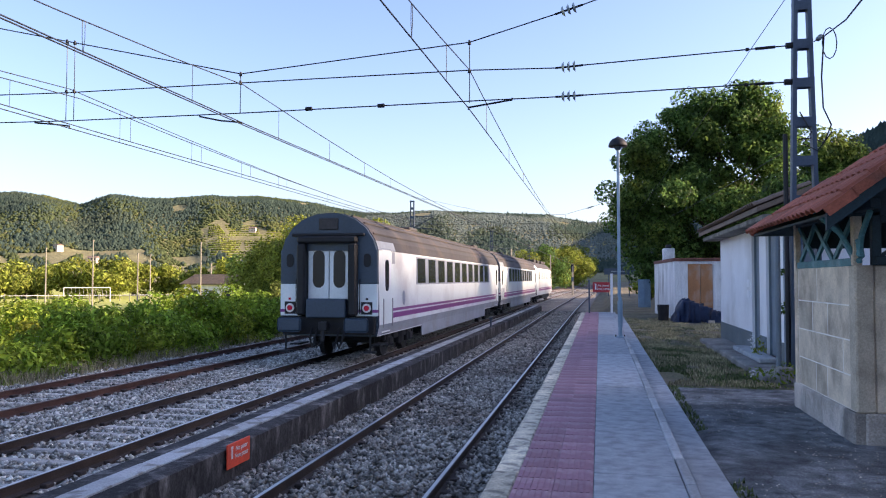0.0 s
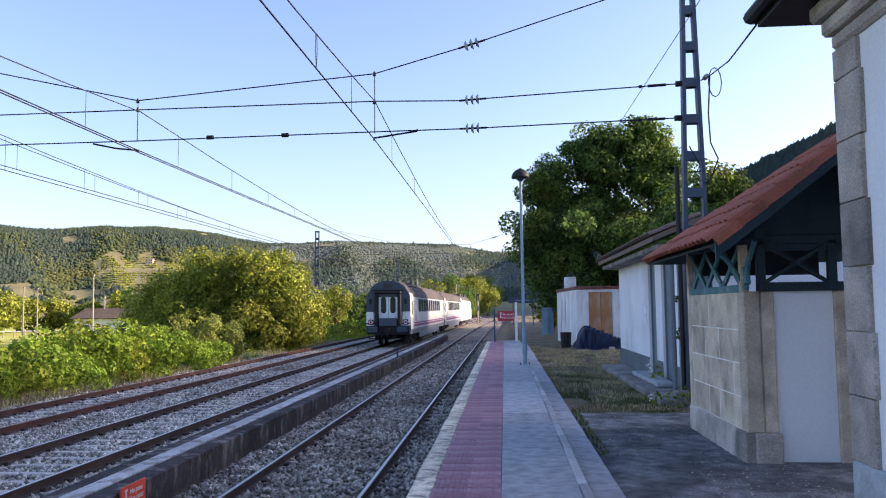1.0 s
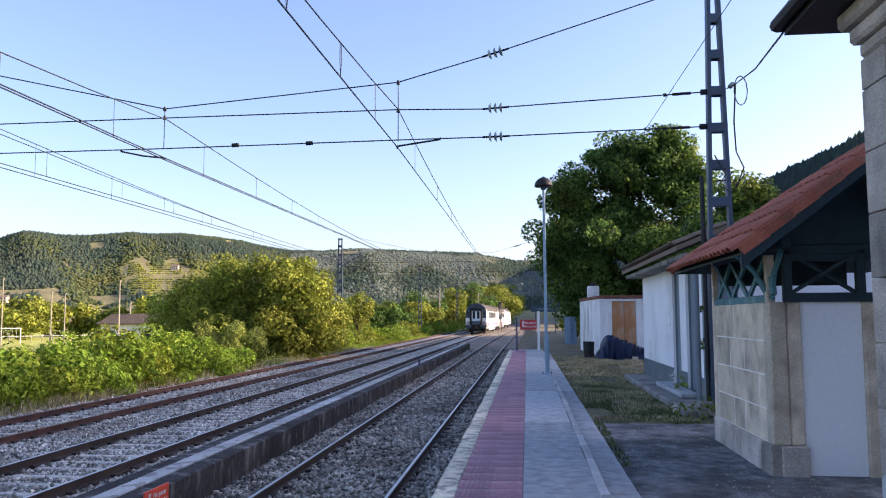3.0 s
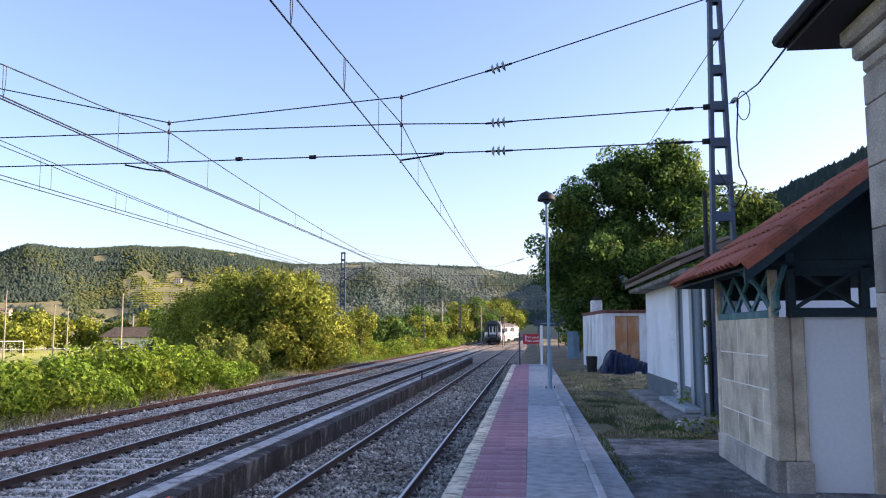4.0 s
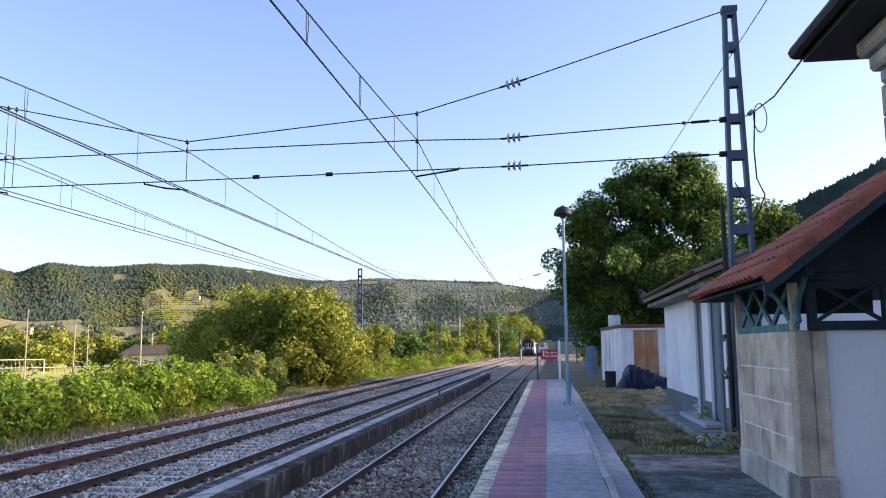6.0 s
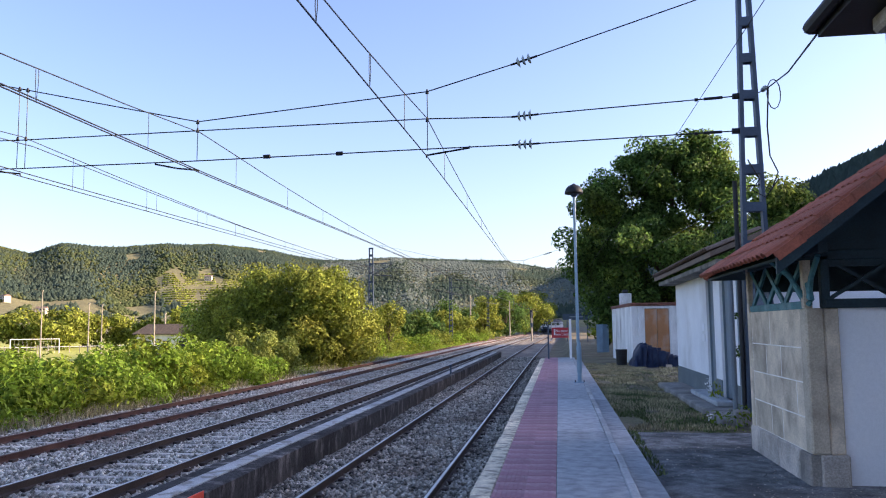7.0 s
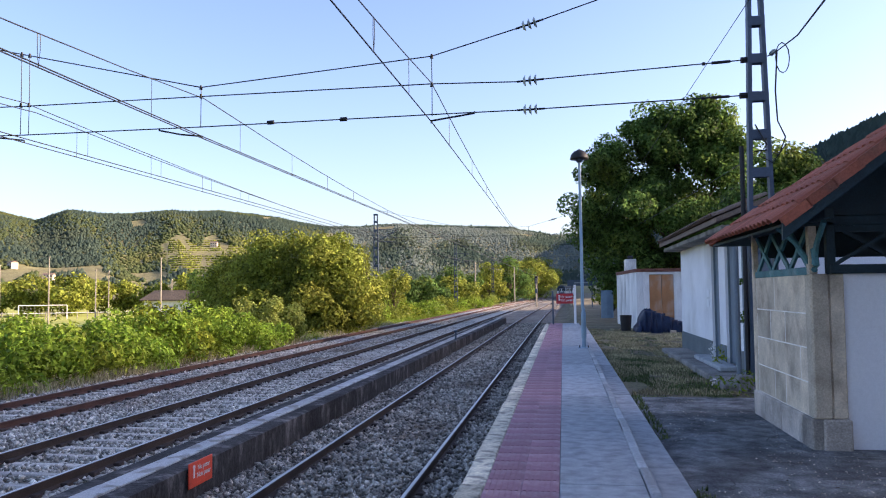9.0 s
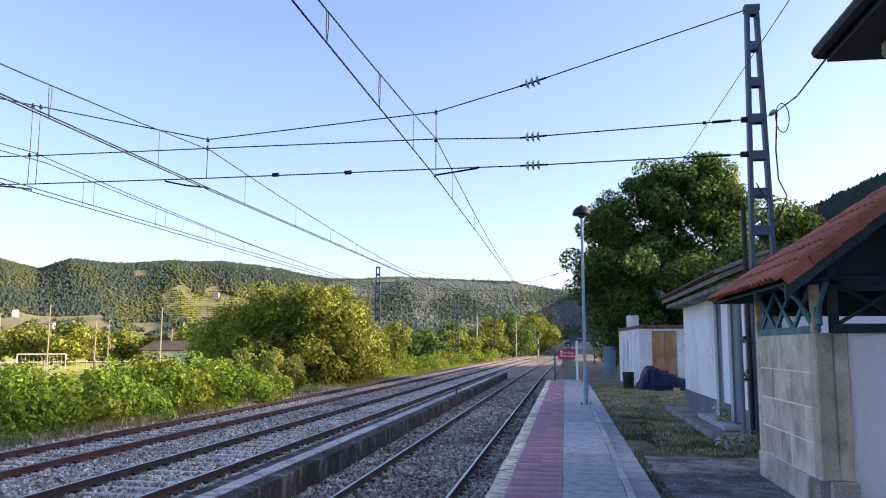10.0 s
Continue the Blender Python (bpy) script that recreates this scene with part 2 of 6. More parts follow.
def extrude_profile(bm, prof, path, closed=True, mi=0):
    """Sweeps a profile of (x, z) along a path of (x, y, z) that runs roughly along y."""
    rows = [[bm.verts.new((px + x, py, pz + z)) for x, z in prof] for px, py, pz in path]
    n = len(prof)
    for a, b in zip(rows, rows[1:]):
        for j in range(n if closed else n - 1):
            bm.faces.new((a[j], a[(j + 1) % n], b[(j + 1) % n], b[j])).material_index = mi
    if closed:
        bm.faces.new(rows[0]).material_index = mi
        bm.faces.new(rows[-1]).material_index = mi
    return bm


def raw(name, verts, faces, mat, parent=None, smooth=False):
    """A mesh from numpy arrays; faces have equal counts of corners."""
    me = bpy.data.meshes.new(name)
    nf, k = faces.shape
    me.vertices.add(len(verts))
    me.vertices.foreach_set("co", np.asarray(verts, np.float32).ravel())
    me.loops.add(nf * k)
    me.loops.foreach_set("vertex_index", faces.astype(np.int32).ravel())
    me.polygons.add(nf)
    me.polygons.foreach_set("loop_start", np.arange(0, nf * k, k, dtype=np.int32))
    me.update(calc_edges=True)
    me.validate()
    me.materials.append(mat)
    if smooth:
        me.polygons.foreach_set("use_smooth", [True] * nf)
    ob = new(name, me)
    if parent is not None:
        ob.parent = parent
    return ob


rnd = np.random.RandomState(7)


def leaf_cloud(name, blobs, per_m2, size, mat, parent=None, flat=0.12, fill=0.35, droop=0.0):
    """Leaves over and inside ellipsoid clumps (x, y, z, rx, ry, rz), each a folded blade of two faces."""
    P, N = [], []
    for x, y, z, rx, ry, rz in blobs:
        n = max(12, int(per_m2 * 4 * math.pi * ((rx * ry + rx * rz + ry * rz) / 3)))
        d = rnd.normal(size=(n, 3))
        d /= np.linalg.norm(d, axis=1)[:, None]
        r = np.where(rnd.rand(n) < fill, rnd.uniform(0.45, 0.95, n), rnd.uniform(0.85, 1.14, n))
        P.append(np.array([x, y, z]) + d * r[:, None] * np.array([rx, ry, rz]))
        N.append(d)
    P, N = np.concatenate(P), np.concatenate(N)
    n = len(P)
    N = N * (1 - flat) + rnd.normal(size=(n, 3)) * 0.42 + np.array([0, 0, flat])
    N /= np.linalg.norm(N, axis=1)[:, None]
    A = np.cross(N, rnd.normal(size=(n, 3)))
    A /= np.linalg.norm(A, axis=1)[:, None]
    A[:, 2] -= droop
    C = np.cross(N, A)
    s = size * rnd.uniform(0.6, 1.35, n)[:, None]
    fold = N * s * 0.16
    V = np.stack([P - A * s * 0.5, P + C * s * 0.27 + fold, P + A * s * 0.5, P - C * s * 0.27 + fold], 1).reshape(-1, 3)
    i = np.arange(n)[:, None] * 4
    F = np.concatenate([i + np.array([[0, 1, 2]]), i + np.array([[0, 2, 3]])])
    return raw(name, V, F, mat, parent)


def crown_blobs(x, y, z0, z1, rx, ry, n, size, seed, lean=0.0):
    """Clumps filling an uneven egg between the heights z0 and z1."""
    r = np.random.RandomState(seed)
    out = []
    while len(out) < n:
        u = r.uniform(-1, 1, 3)
        if u @ u > 1 or u @ u < 0.12:
            continue
        k = 1.0 - 0.28 * max(0, u[2])
        s = size * r.uniform(0.65, 1.3)
        out.append((x + u[0] * rx * k + lean * u[2], y + u[1] * ry * k, (z0 + z1) / 2 + u[2] * (z1 - z0) / 2 * 0.93, s, s, s * 0.8))
    return out


def branches(bm, x, y, z0, blobs, r, seed):
    """A tapered trunk with limbs that reach into the clumps."""
    q = random.Random(seed)
    top = max(b[2] for b in blobs)
    fork = z0 + (top - z0) * 0.33
    tube(bm, [(x, y, z0 - 0.2), (x + 0.1, y, z0 + 0.5), (x + 0.05, y + 0.1, fork), (x + 0.2, y, z0 + (top - z0) * 0.8)], r * 1.25, 8, r * 0.3)
    for b in q.sample(blobs, min(len(blobs), 14)):
        h = z0 + (b[2] - z0) * q.uniform(0.3, 0.55)
        mid = ((x + b[0]) / 2 + q.uniform(-0.3, 0.3), (y + b[1]) / 2, (h + b[2]) / 2 + 0.3)
        tube(bm, [(x + 0.05, y + 0.05, h), mid, b[:3]], r * 0.4, 5, r * 0.07)
    return bm


# ---- the line's plan ----
RAIL = -0.55                     # railhead below the platform
GAUGE = 1.74                     # rail centre to rail centre


def bend(y):
    """The two farther tracks swing to the right beyond the station."""
    return 1.22e-4 * max(0.0, y - 44.0) ** 2


TRACKS = [("near", -2.70), ("middle", -7.35), ("far", -11.10)]


def smooth01(v):
    v = min(1.0, max(0.0, v))
    return v * v * (3 - 2 * v)


def ground_z(x, y):
    """Platform-side yard, track bed, bank and the low meadow beyond it."""
    if x > -0.5:
        return -0.2 - 0.62 * (1 - smooth01((x - 0.4) / 0.5))
    if x > -13.4:
        return -0.86
    return -0.86 - 1.4 * smooth01((-13.4 - x) / 9.0)


# ---- large structure ----
def build_ground():
    xs = [-3500, -1500, -700, -350, -180, -100, -60, -40, -30, -25, -22, -20, -18, -16, -14.5, -13.4, -12, -6, -0.6, 0.3, 0.6, 0.9, 1.2, 3, 6, 12, 20, 40, 80, 200, 500, 1200, 3500]
    ys = [-3500, -1200, -400, -120, -40, -15, 0, 8, 14, 20, 26, 34, 44, 60, 80, 100, 130, 170, 220, 300, 500, 900, 1800, 4500]
    bm = B()
    g = [[bm.verts.new((x, y, ground_z(x, y) + (0.05 * noise.noise((x * 0.3, y * 0.3, 0)) if abs(x) < 50 and x > 1.3 else 0))) for x in xs] for y in ys]
    for j in range(len(ys) - 1):
        for i in range(len(xs) - 1):
            bm.faces.new((g[j][i], g[j][i + 1], g[j + 1][i + 1], g[j + 1][i])).material_index = 1 if xs[i] < -22 else 0
    tagged(part("ground", bm, [M_GRASS, M_FIELD], smooth=True), "dry grass and trodden soil beside the railway", "ground", kind="structure")


def ridge(b):
    # Past bearing 30 this crest is unseen, added to shade the station.
    pts = [(-75, 4.2), (-50, 4.6), (-40, 5.3), (-38.2, 5.2), (-36.2, 4.75), (-34.3, 5.4), (-32.6, 5.25), (-27.7, 5.5), (-24.8, 5.65), (-21.3, 5.4), (-19, 4.95), (-17, 4.6), (-15, 4.6), (-12.1, 4.85), (-7.6, 4.5), (-3.8, 4.4),
           (-0.5, 3.9), (1.7, 4.1), (4, 4.6), (9, 6.0), (15.5, 7.1), (17.7, 7.9), (20.2, 9.0), (22.6, 10.1), (30, 12.0), (50, 13.5), (60, 15.0), (63, 16.2), (65, 17.2), (67, 18.0), (69.3, 18.25), (72.4, 18.55), (73.4, 18.7), (75.4, 18.9), (76.3, 19.02), (77.2, 19.2), (80, 19.8), (110, 20.0), (120, 14), (140, 8)]
    for (a, u), (c, v) in zip(pts, pts[1:]):
        if a <= b <= c:
            return u + (v - u) * (b - a) / (c - a)
    return 4.0

def near_far(b):
    k = smooth01((b - 4) / 14)
    return 560 * (1 - k) + 150 * k, 1650 * (1 - k) + 430 * k

def hill_z(b, k):
    r0, r1 = near_far(b)
    r = r0 + (r1 - r0) * k
    top = r1 * math.tan(radians(ridge(b)))
    f = smooth01(k) * 0.75 + k * 0.25
    a = radians(b)
    x, y = r * math.sin(a), r * math.cos(a)
    bumps = 9 * noise.noise((x * 0.006, y * 0.006, 3.1)) * k * (1.6 - k) + 60 * abs(noise.noise((x * 0.0024, y * 0.0024, 9.0))) * k * (1 - k) * 2
    # spurs and gullies that run down the slope
    bumps += (r1 / 1650) ** 2 * 16 * (0.5 - 2 * abs(noise.noise((b * 0.19 + 0.6 * k, k * 0.7, 4.0)))) * k * (1 - k) * 2.4
    return x, y, -2.4 + f * (top + 2) + bumps * (1 - 0.8 * k * k)


def build_hills():
    bm = B()
    bs = [-75 + i * 1.25 for i in range(173)]
    ks = [i / 22 for i in range(23)] + [1.15]
    rows = []
    for k in ks:
        row = []
        for b in bs:
            x, y, z = hill_z(b, min(1.0, k))
            if k > 1:
                x, y, z = x * 1.12, y * 1.12, z * 0.5
            row.append(bm.verts.new((x, y, z)))
        rows.append(row)
    for a, c in zip(rows, rows[1:]):
        for i in range(len(bs) - 1):
            bm.faces.new((a[i], a[i + 1], c[i + 1], c[i]))
    tagged(part("hill_backdrop", bm, M_HILL, smooth=True), "long wooded hills with terraced vineyards, plus an unseen crest added for shade", "hill", kind="structure")

    # terraced vine rows in the clearing
    V, F, n = [], [], 0
    cube = np.array([(x, y, z) for x in (-1, 1) for y in (-1, 1) for z in (0, 1)], float)
    quad = np.array([(0, 1, 3, 2), (4, 6, 7, 5), (0, 4, 5, 1), (2, 3, 7, 6), (1, 5, 7, 3), (0, 2, 6, 4)])
    rr = np.random.RandomState(9)
    low_z, high_z = hill_z(-25.3, 0.22)[2], hill_z(-25.3, 0.41)[2]
    for j in range(16):
        for i in range(88):
            b, level = -28.0 + i * 0.060, low_z + (high_z - low_z) * j / 15
            if noise.noise((b * 0.9, j * 0.12, 0)) > 0.3 or rr.rand() < 0.2:
                continue
            k0, k1 = 0.12, 0.55
            for _ in range(9):
                k = (k0 + k1) / 2
                k0, k1 = (k, k1) if hill_z(b, k)[2] < level else (k0, k)
            x, y, z = hill_z(b, k)
            if abs(z - level) > 2:
                continue
            V.append(cube * np.array([0.9, 0.4, rr.uniform(0.8, 1.8)]) * rr.uniform(0.8, 1.2, (8, 1)) + np.array([x, y, z - 0.1]))
            F.append(quad + n * 8)
            n += 1
    tagged(raw("vine_rows", np.concatenate(V), np.concatenate(F), M_LEAFWARM), "rows of vines on the terraced slope", "vineyard", kind="stuff")

    # woods on the hills: pointed pines, rounded broadleaves, farther ridge greyed as painted haze
    a5 = [2 * math.pi * i / 5 for i in range(5)]
    ring = [(math.cos(a), math.sin(a)) for a in a5]
    round_v = np.array([(c, q, 0.0) for c, q in ring] + [(0.1, 0.05, 1.0), (0, 0, -0.9)])
    round_f = np.array([(i, (i + 1) % 5, 5) for i in range(5)] + [((i + 1) % 5, i, 6) for i in range(5)])
    cone_v = np.array([(0.62 * c, 0.62 * q, -0.5) for c, q in ring] + [(0.78 * c, 0.78 * q, 0.15) for c, q in ring] + [(0, 0, 1.35)])
    cone_f = np.array([(5 + i, 5 + (i + 1) % 5, 10) for i in range(5)] + [((i + 1) % 5, 5 + i, i) for i in range(5)])
    r = np.random.RandomState(3)
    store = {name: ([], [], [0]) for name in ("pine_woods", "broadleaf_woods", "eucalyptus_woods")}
    n = 0
    while n < 105000:
        b, k = r.uniform(-46, 26), r.uniform(0.05, 1.0) ** 0.8
        jb, jk = b + 1.3 * noise.noise((k * 14, 1.0, 7.0)), k + 0.07 * noise.noise((b * 0.9, 3.0, 1.0))
        if -28.2 < jb < -22.6 and 0.21 < jk < 0.42 - 0.02 * max(0.0, jb + 25):
            continue
        if k < 0.26 and b < -14 and noise.noise((b * 0.5, k * 14, 2)) > 0.02:
            continue
        if noise.noise((b * 0.35, k * 5, 5)) > 0.56:
            continue
        x, y, z = hill_z(b, k)
        near = b > 10
        kind_noise = noise.noise((b * 0.28, k * 4.0, 11)) + r.uniform(-0.25, 0.25)
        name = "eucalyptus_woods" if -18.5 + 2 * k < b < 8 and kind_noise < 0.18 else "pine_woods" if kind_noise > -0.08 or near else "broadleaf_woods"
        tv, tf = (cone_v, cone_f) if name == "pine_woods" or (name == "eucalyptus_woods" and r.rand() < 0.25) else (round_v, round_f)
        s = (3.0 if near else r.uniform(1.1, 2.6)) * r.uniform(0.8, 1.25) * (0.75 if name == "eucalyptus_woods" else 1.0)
        w = tv * (1 + r.uniform(-0.3, 0.3, (len(tv), 1))) * np.array([s * 1.2, s * 1.2, s * r.uniform(0.8, 1.35)]) + np.array([x, y, z + s * 0.35])
        V, F, c = store[name]
        V.append(w)
        F.append(tf + c[0])
        c[0] += len(tv)
        n += 1
    for name, mat, label in (("pine_woods", M_FOREST, "dark pine woods covering the hillside"), ("broadleaf_woods", M_BROADWOOD, "broadleaf woods in patches on the hillside"), ("eucalyptus_woods", M_HAZEWOOD, "farther ridge woods with haze painted as pale grey-green")):
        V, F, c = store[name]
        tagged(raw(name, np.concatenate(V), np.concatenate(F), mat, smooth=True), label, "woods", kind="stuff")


def build_platform():
    pf = group("platform", "station platform with mauve tactile strip and worn pale edge", "platform", kind="structure")
    y0, y1 = -14.0, 43.0
    bm = B()
    box(bm, -0.93, 0.72, y0, y1, -0.86, -0.045)
    box(bm, 0.72, 1.16, y0, y1, -0.5, -0.15, 0.01)
    part("platform_core", bm, M_OLDCONC, pf)
    # the edge slabs
    y, k = y0, 0
    protos = [mesh_of("edge_slab", box(B(), -0.96, -0.735, 0, L - 0.008, -0.14, 0.0 - 0.003 * i, 0.012), M_EDGE) for i, L in enumerate((1.0, 1.0, 1.2))]
    while y < y1 - 0.6:
        i = k % 3
        ob = new("edge_slab", protos[i])
        ob.parent, ob.location = pf, (0.006 * math.sin(k * 2.3), y, 0.004 * math.sin(k * 1.7))
        y += (1.0, 1.0, 1.2)[i]
        k += 1
    # ribbed tiles in two columns
    bm = box(B(), 0, 0.331, 0, 0.396, -0.05, -0.004)
    for i in range(6):
        box(bm, 0.014 + i * 0.052, 0.044 + i * 0.052, 0.012, 0.384, -0.004, 0.003)
    tile = mesh_of("tactile_tile", bm, M_TACT)
    n = 0
    while 3.0 + n * 0.4 < y1 - 0.2:
        for cx in (-0.731, -0.397):
            ob = new("tactile_tile", tile)
            ob.parent, ob.location = pf, (cx, 3.0 + n * 0.4, 0.0015 * math.sin(n * 5.1 + cx * 9))
        n += 1
    bm = box(B(), -0.731, -0.064, y0, 2.99, -0.05, 0.0)
    part("tactile_strip", bm, M_TACT, pf)
    # concrete bays and the kerb
    y, k = y0, 0
    while y < y1 - 0.5:
        L = (3.1, 2.6, 3.4)[k % 3]
        L = min(L, y1 - y)
        part("concrete_bay", box(B(), -0.06, 0.695, y, y + L - 0.012, -0.05, 0.0 + 0.002 * math.sin(k * 3), 0.004), M_CONC, pf)
        y += L
        k += 1
    kerb = mesh_of("kerb_stone", box(B(), 0.702, 0.80, 0, 0.985, -0.2, 0.012, 0.012), M_KERB)
    for k in range(int(y1 - y0)):
        ob = new("kerb_stone", kerb)
        ob.parent, ob.location = pf, (0.006 * math.sin(k * 1.9), y0 + k, 0.004 * math.sin(k * 2.7))
    for k in range(20):
        part("footing_slab", box(B(), 0.803, 1.16, y0 + k * 2.85, y0 + k * 2.85 + 2.835, -0.3, -0.118 + 0.003 * math.sin(k * 2), 0.01), M_CONC, pf)


def build_middle_platform():
    bm = B()
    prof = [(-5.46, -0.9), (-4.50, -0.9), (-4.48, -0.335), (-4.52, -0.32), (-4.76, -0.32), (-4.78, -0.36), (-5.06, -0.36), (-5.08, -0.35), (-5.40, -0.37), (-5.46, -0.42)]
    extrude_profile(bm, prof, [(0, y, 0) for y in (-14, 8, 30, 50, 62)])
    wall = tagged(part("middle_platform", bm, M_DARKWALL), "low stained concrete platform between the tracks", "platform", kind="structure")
    for k in range(38):
        part("coping_slab", box(B(), -5.05, -4.79, -14 + k * 2, -14 + k * 2 + 1.99, -0.42, -0.312 + 0.003 * math.sin(k * 2.1), 0.006, mi=0), M_KERB, wall)
    return wall


RAIL_PROF = [(-0.07, -0.15), (0.07, -0.15), (0.07, -0.135), (0.012, -0.115), (0.012, -0.04), (0.036, -0.03), (0.036, -0.004), (-0.036, -0.004), (-0.036, -0.03), (-0.012, -0.04), (-0.012, -0.115), (-0.07, -0.135)]


def build_tracks():
    ys = [-14, 0, 10, 20, 30, 40, 50] + [60 + 12 * i for i in range(30)]
    for name, cx in TRACKS:
        near, far_ = name == "near", name == "far"
        tk = group("railway_track", {"near": "railway track with worn shiny rails in grey ballast", "middle": "main railway track on pale concrete sleepers", "far": "siding track with rust-red rails"}[name], "railway track", kind="structure")
        for s in (-1, 1):
            path = [(cx + s * GAUGE / 2 + bend(y), y, RAIL) for y in ys]
            rail = part("rail", extrude_profile(B(), RAIL_PROF, path), M_RUSTRED if far_ else M_RUST, tk)
            part("railhead", extrude_profile(B(), [(-0.024, -0.006), (0.024, -0.006), (0.02, 0.0), (-0.02, 0.0)], path), M_RAILTOP_RED if far_ else M_RAILTOP, rail)
        # sleepers, and the clips that hold the rails
        z = RAIL - 0.15 - (0.035 if near else 0.0)
        bm = B()
        box(bm, -1.3, 1.3, -0.085, 0.085, -0.2, 0.0, 0.02)
        sl = mesh_of("sleeper", bm, M_SLEEPER)
        bm = B()
        for s in (-1, 1):
            for d in (-1, 1):
                box(bm, s * GAUGE / 2 + d * 0.10 - 0.05, s * GAUGE / 2 + d * 0.10 + 0.05, -0.07, 0.07, -0.01, 0.05, 0.012)
        clip = mesh_of("rail_clip", bm, M_RUST)
        n = int(100 / 0.6)
        for k in range(n):
            y = 4 + k * 0.6
            ob = new("sleeper", sl)
            ob.parent, ob.location = tk, (cx + bend(y) + 0.01 * math.sin(k * 7.1), y + 0.015 * math.sin(k * 3.3), z)
            if y < 60:
                c = new("rail_clip", clip)
                c.parent, c.location = tk, (cx + bend(y), y, RAIL - 0.15)
        bm = B()
        for k in range(220):
            y = 104 + k * 0.6
            box(bm, cx + bend(y) - 1.3, cx + bend(y) + 1.3, y - 0.13, y + 0.13, z - 0.1, z)
        tagged(part("distant_sleepers", bm, M_SLEEPER, tk), kind="stuff")


def build_ballast():
    bm = B()
    prof = [(-14.6, -1.25), (-13.2, -0.80), (-12.5, -0.735), (-5.2, -0.735), (-5.1, -0.75), (-4.4, -0.75), (-4.2, -0.715), (-1.2, -0.715), (-0.9, -0.74)]
    extrude_profile(bm, prof, [(0, y, 0) for y in (-14, 0, 12, 25, 40, 55)] + [(bend(y) * 0.8, y, 0) for y in (75, 100, 130, 170, 220, 280, 340)], closed=False)
    bed = tagged(part("ballast_bed", bm, M_BALLAST), "grey crushed-stone ballast under the tracks", "ballast", kind="structure")
    # loose stones, densest where they are passed closest
    base = np.array([(1, 0, 0), (-1, 0, 0), (0, 1, 0), (0, -1, 0), (0, 0, 1), (0, 0, -1)], float)
    tri = np.array([(0, 2, 4), (2, 1, 4), (1, 3, 4), (3, 0, 4), (2, 0, 5), (1, 2, 5), (3, 1, 5), (0, 3, 5)])
    r = np.random.RandomState(5)
    spots = []
    for x0, x1, y0, y1, d in ((-4.36, -0.98, 6.5, 16, 400), (-4.36, -0.98, 16, 32, 260), (-4.36, -0.98, 32, 60, 90), (-13.2, -5.46, 8, 22, 240), (-13.2, -5.5, 22, 40, 120), (-13.2, -5.5, 40, 66, 45)):
        n = int((x1 - x0) * (y1 - y0) * d)
        spots.append(np.stack([r.uniform(x0, x1, n), r.uniform(y0, y1, n)], 1))
    S = np.concatenate(spots)
    n = len(S)
    keep = np.ones(n, bool)
    for _, cx in TRACKS:
        for s in (-1, 1):
            keep &= np.abs(S[:, 0] - (cx + s * GAUGE / 2)) > 0.055
    # sleepers of the two farther tracks lie clear of stone
    for _, cx in TRACKS[1:]:
        on = (np.abs(S[:, 0] - cx) < 1.28) & (np.abs((S[:, 1] - 4 + 0.3) % 0.6 - 0.3) < 0.075)
        keep &= ~(on & (r.rand(n) < 0.93))
    S = S[keep]
    n = len(S)
    size = r.uniform(0.018, 0.052, n)
    R3 = base[None] + r.uniform(-0.45, 0.45, (n, 6, 3))
    a = r.uniform(0, 6.3, n)
    c, s = np.cos(a)[:, None], np.sin(a)[:, None]
    R3 = np.stack([R3[..., 0] * c - R3[..., 1] * s, R3[..., 0] * s + R3[..., 1] * c, R3[..., 2] * 0.8], -1) * size[:, None, None]
    P = np.stack([S[:, 0], S[:, 1], -0.70 + r.uniform(-0.005, 0.03, n)], 1)
    for _, cx in TRACKS[1:]:
        P[np.abs(S[:, 0] - cx) < 1.3, 2] -= 0.028
    for name, pick, mat in (("ballast_stones", S[:, 0] < -5, M_STONE), ("brown_ballast_stones", S[:, 0] >= -5, M_STONEDARK)):
        V = (R3[pick] + P[pick][:, None]).reshape(-1, 3)
        ob = raw(name, V, (tri[None] + (np.arange(pick.sum()) * 6)[:, None, None]).reshape(-1, 3), mat, bed)
        tagged(ob, "loose crushed ballast stones", kind="stuff")


def build_yard():
    bm = B()
    box(bm, 1.17, 16, -14, 14.6, -0.4, -0.172)
    tagged(part("asphalt_yard", bm, M_ASPH), "cracked old asphalt yard beside the platform", "pavement", kind="structure")


def build_cracks():
    """Thin dark cracks wandering over the asphalt, joined into one sheet of strips."""
    q = random.Random(31)
    bm = B()
    for _ in range(34):
        x, y, a = q.uniform(1.4, 8), q.uniform(5.5, 14), q.uniform(0, 6.3)
        prev = None
        for i in range(q.randint(8, 22)):
            w = q.uniform(0.003, 0.011)
            n = Vector((-math.sin(a), math.cos(a), 0)) * w
            cur = (bm.verts.new(Vector((x, y, -0.168)) + n), bm.verts.new(Vector((x, y, -0.168)) - n))
            if prev:
                bm.faces.new((prev[0], prev[1], cur[1], cur[0]))
            prev = cur
            a += q.uniform(-0.6, 0.6)
            x, y = max(1.3, x + math.cos(a) * 0.12), min(14.5, y + math.sin(a) * 0.12)
    tagged(part("asphalt_cracks", bm, M_DARK), "thin dark cracks in the old asphalt", "cracks", kind="stuff")


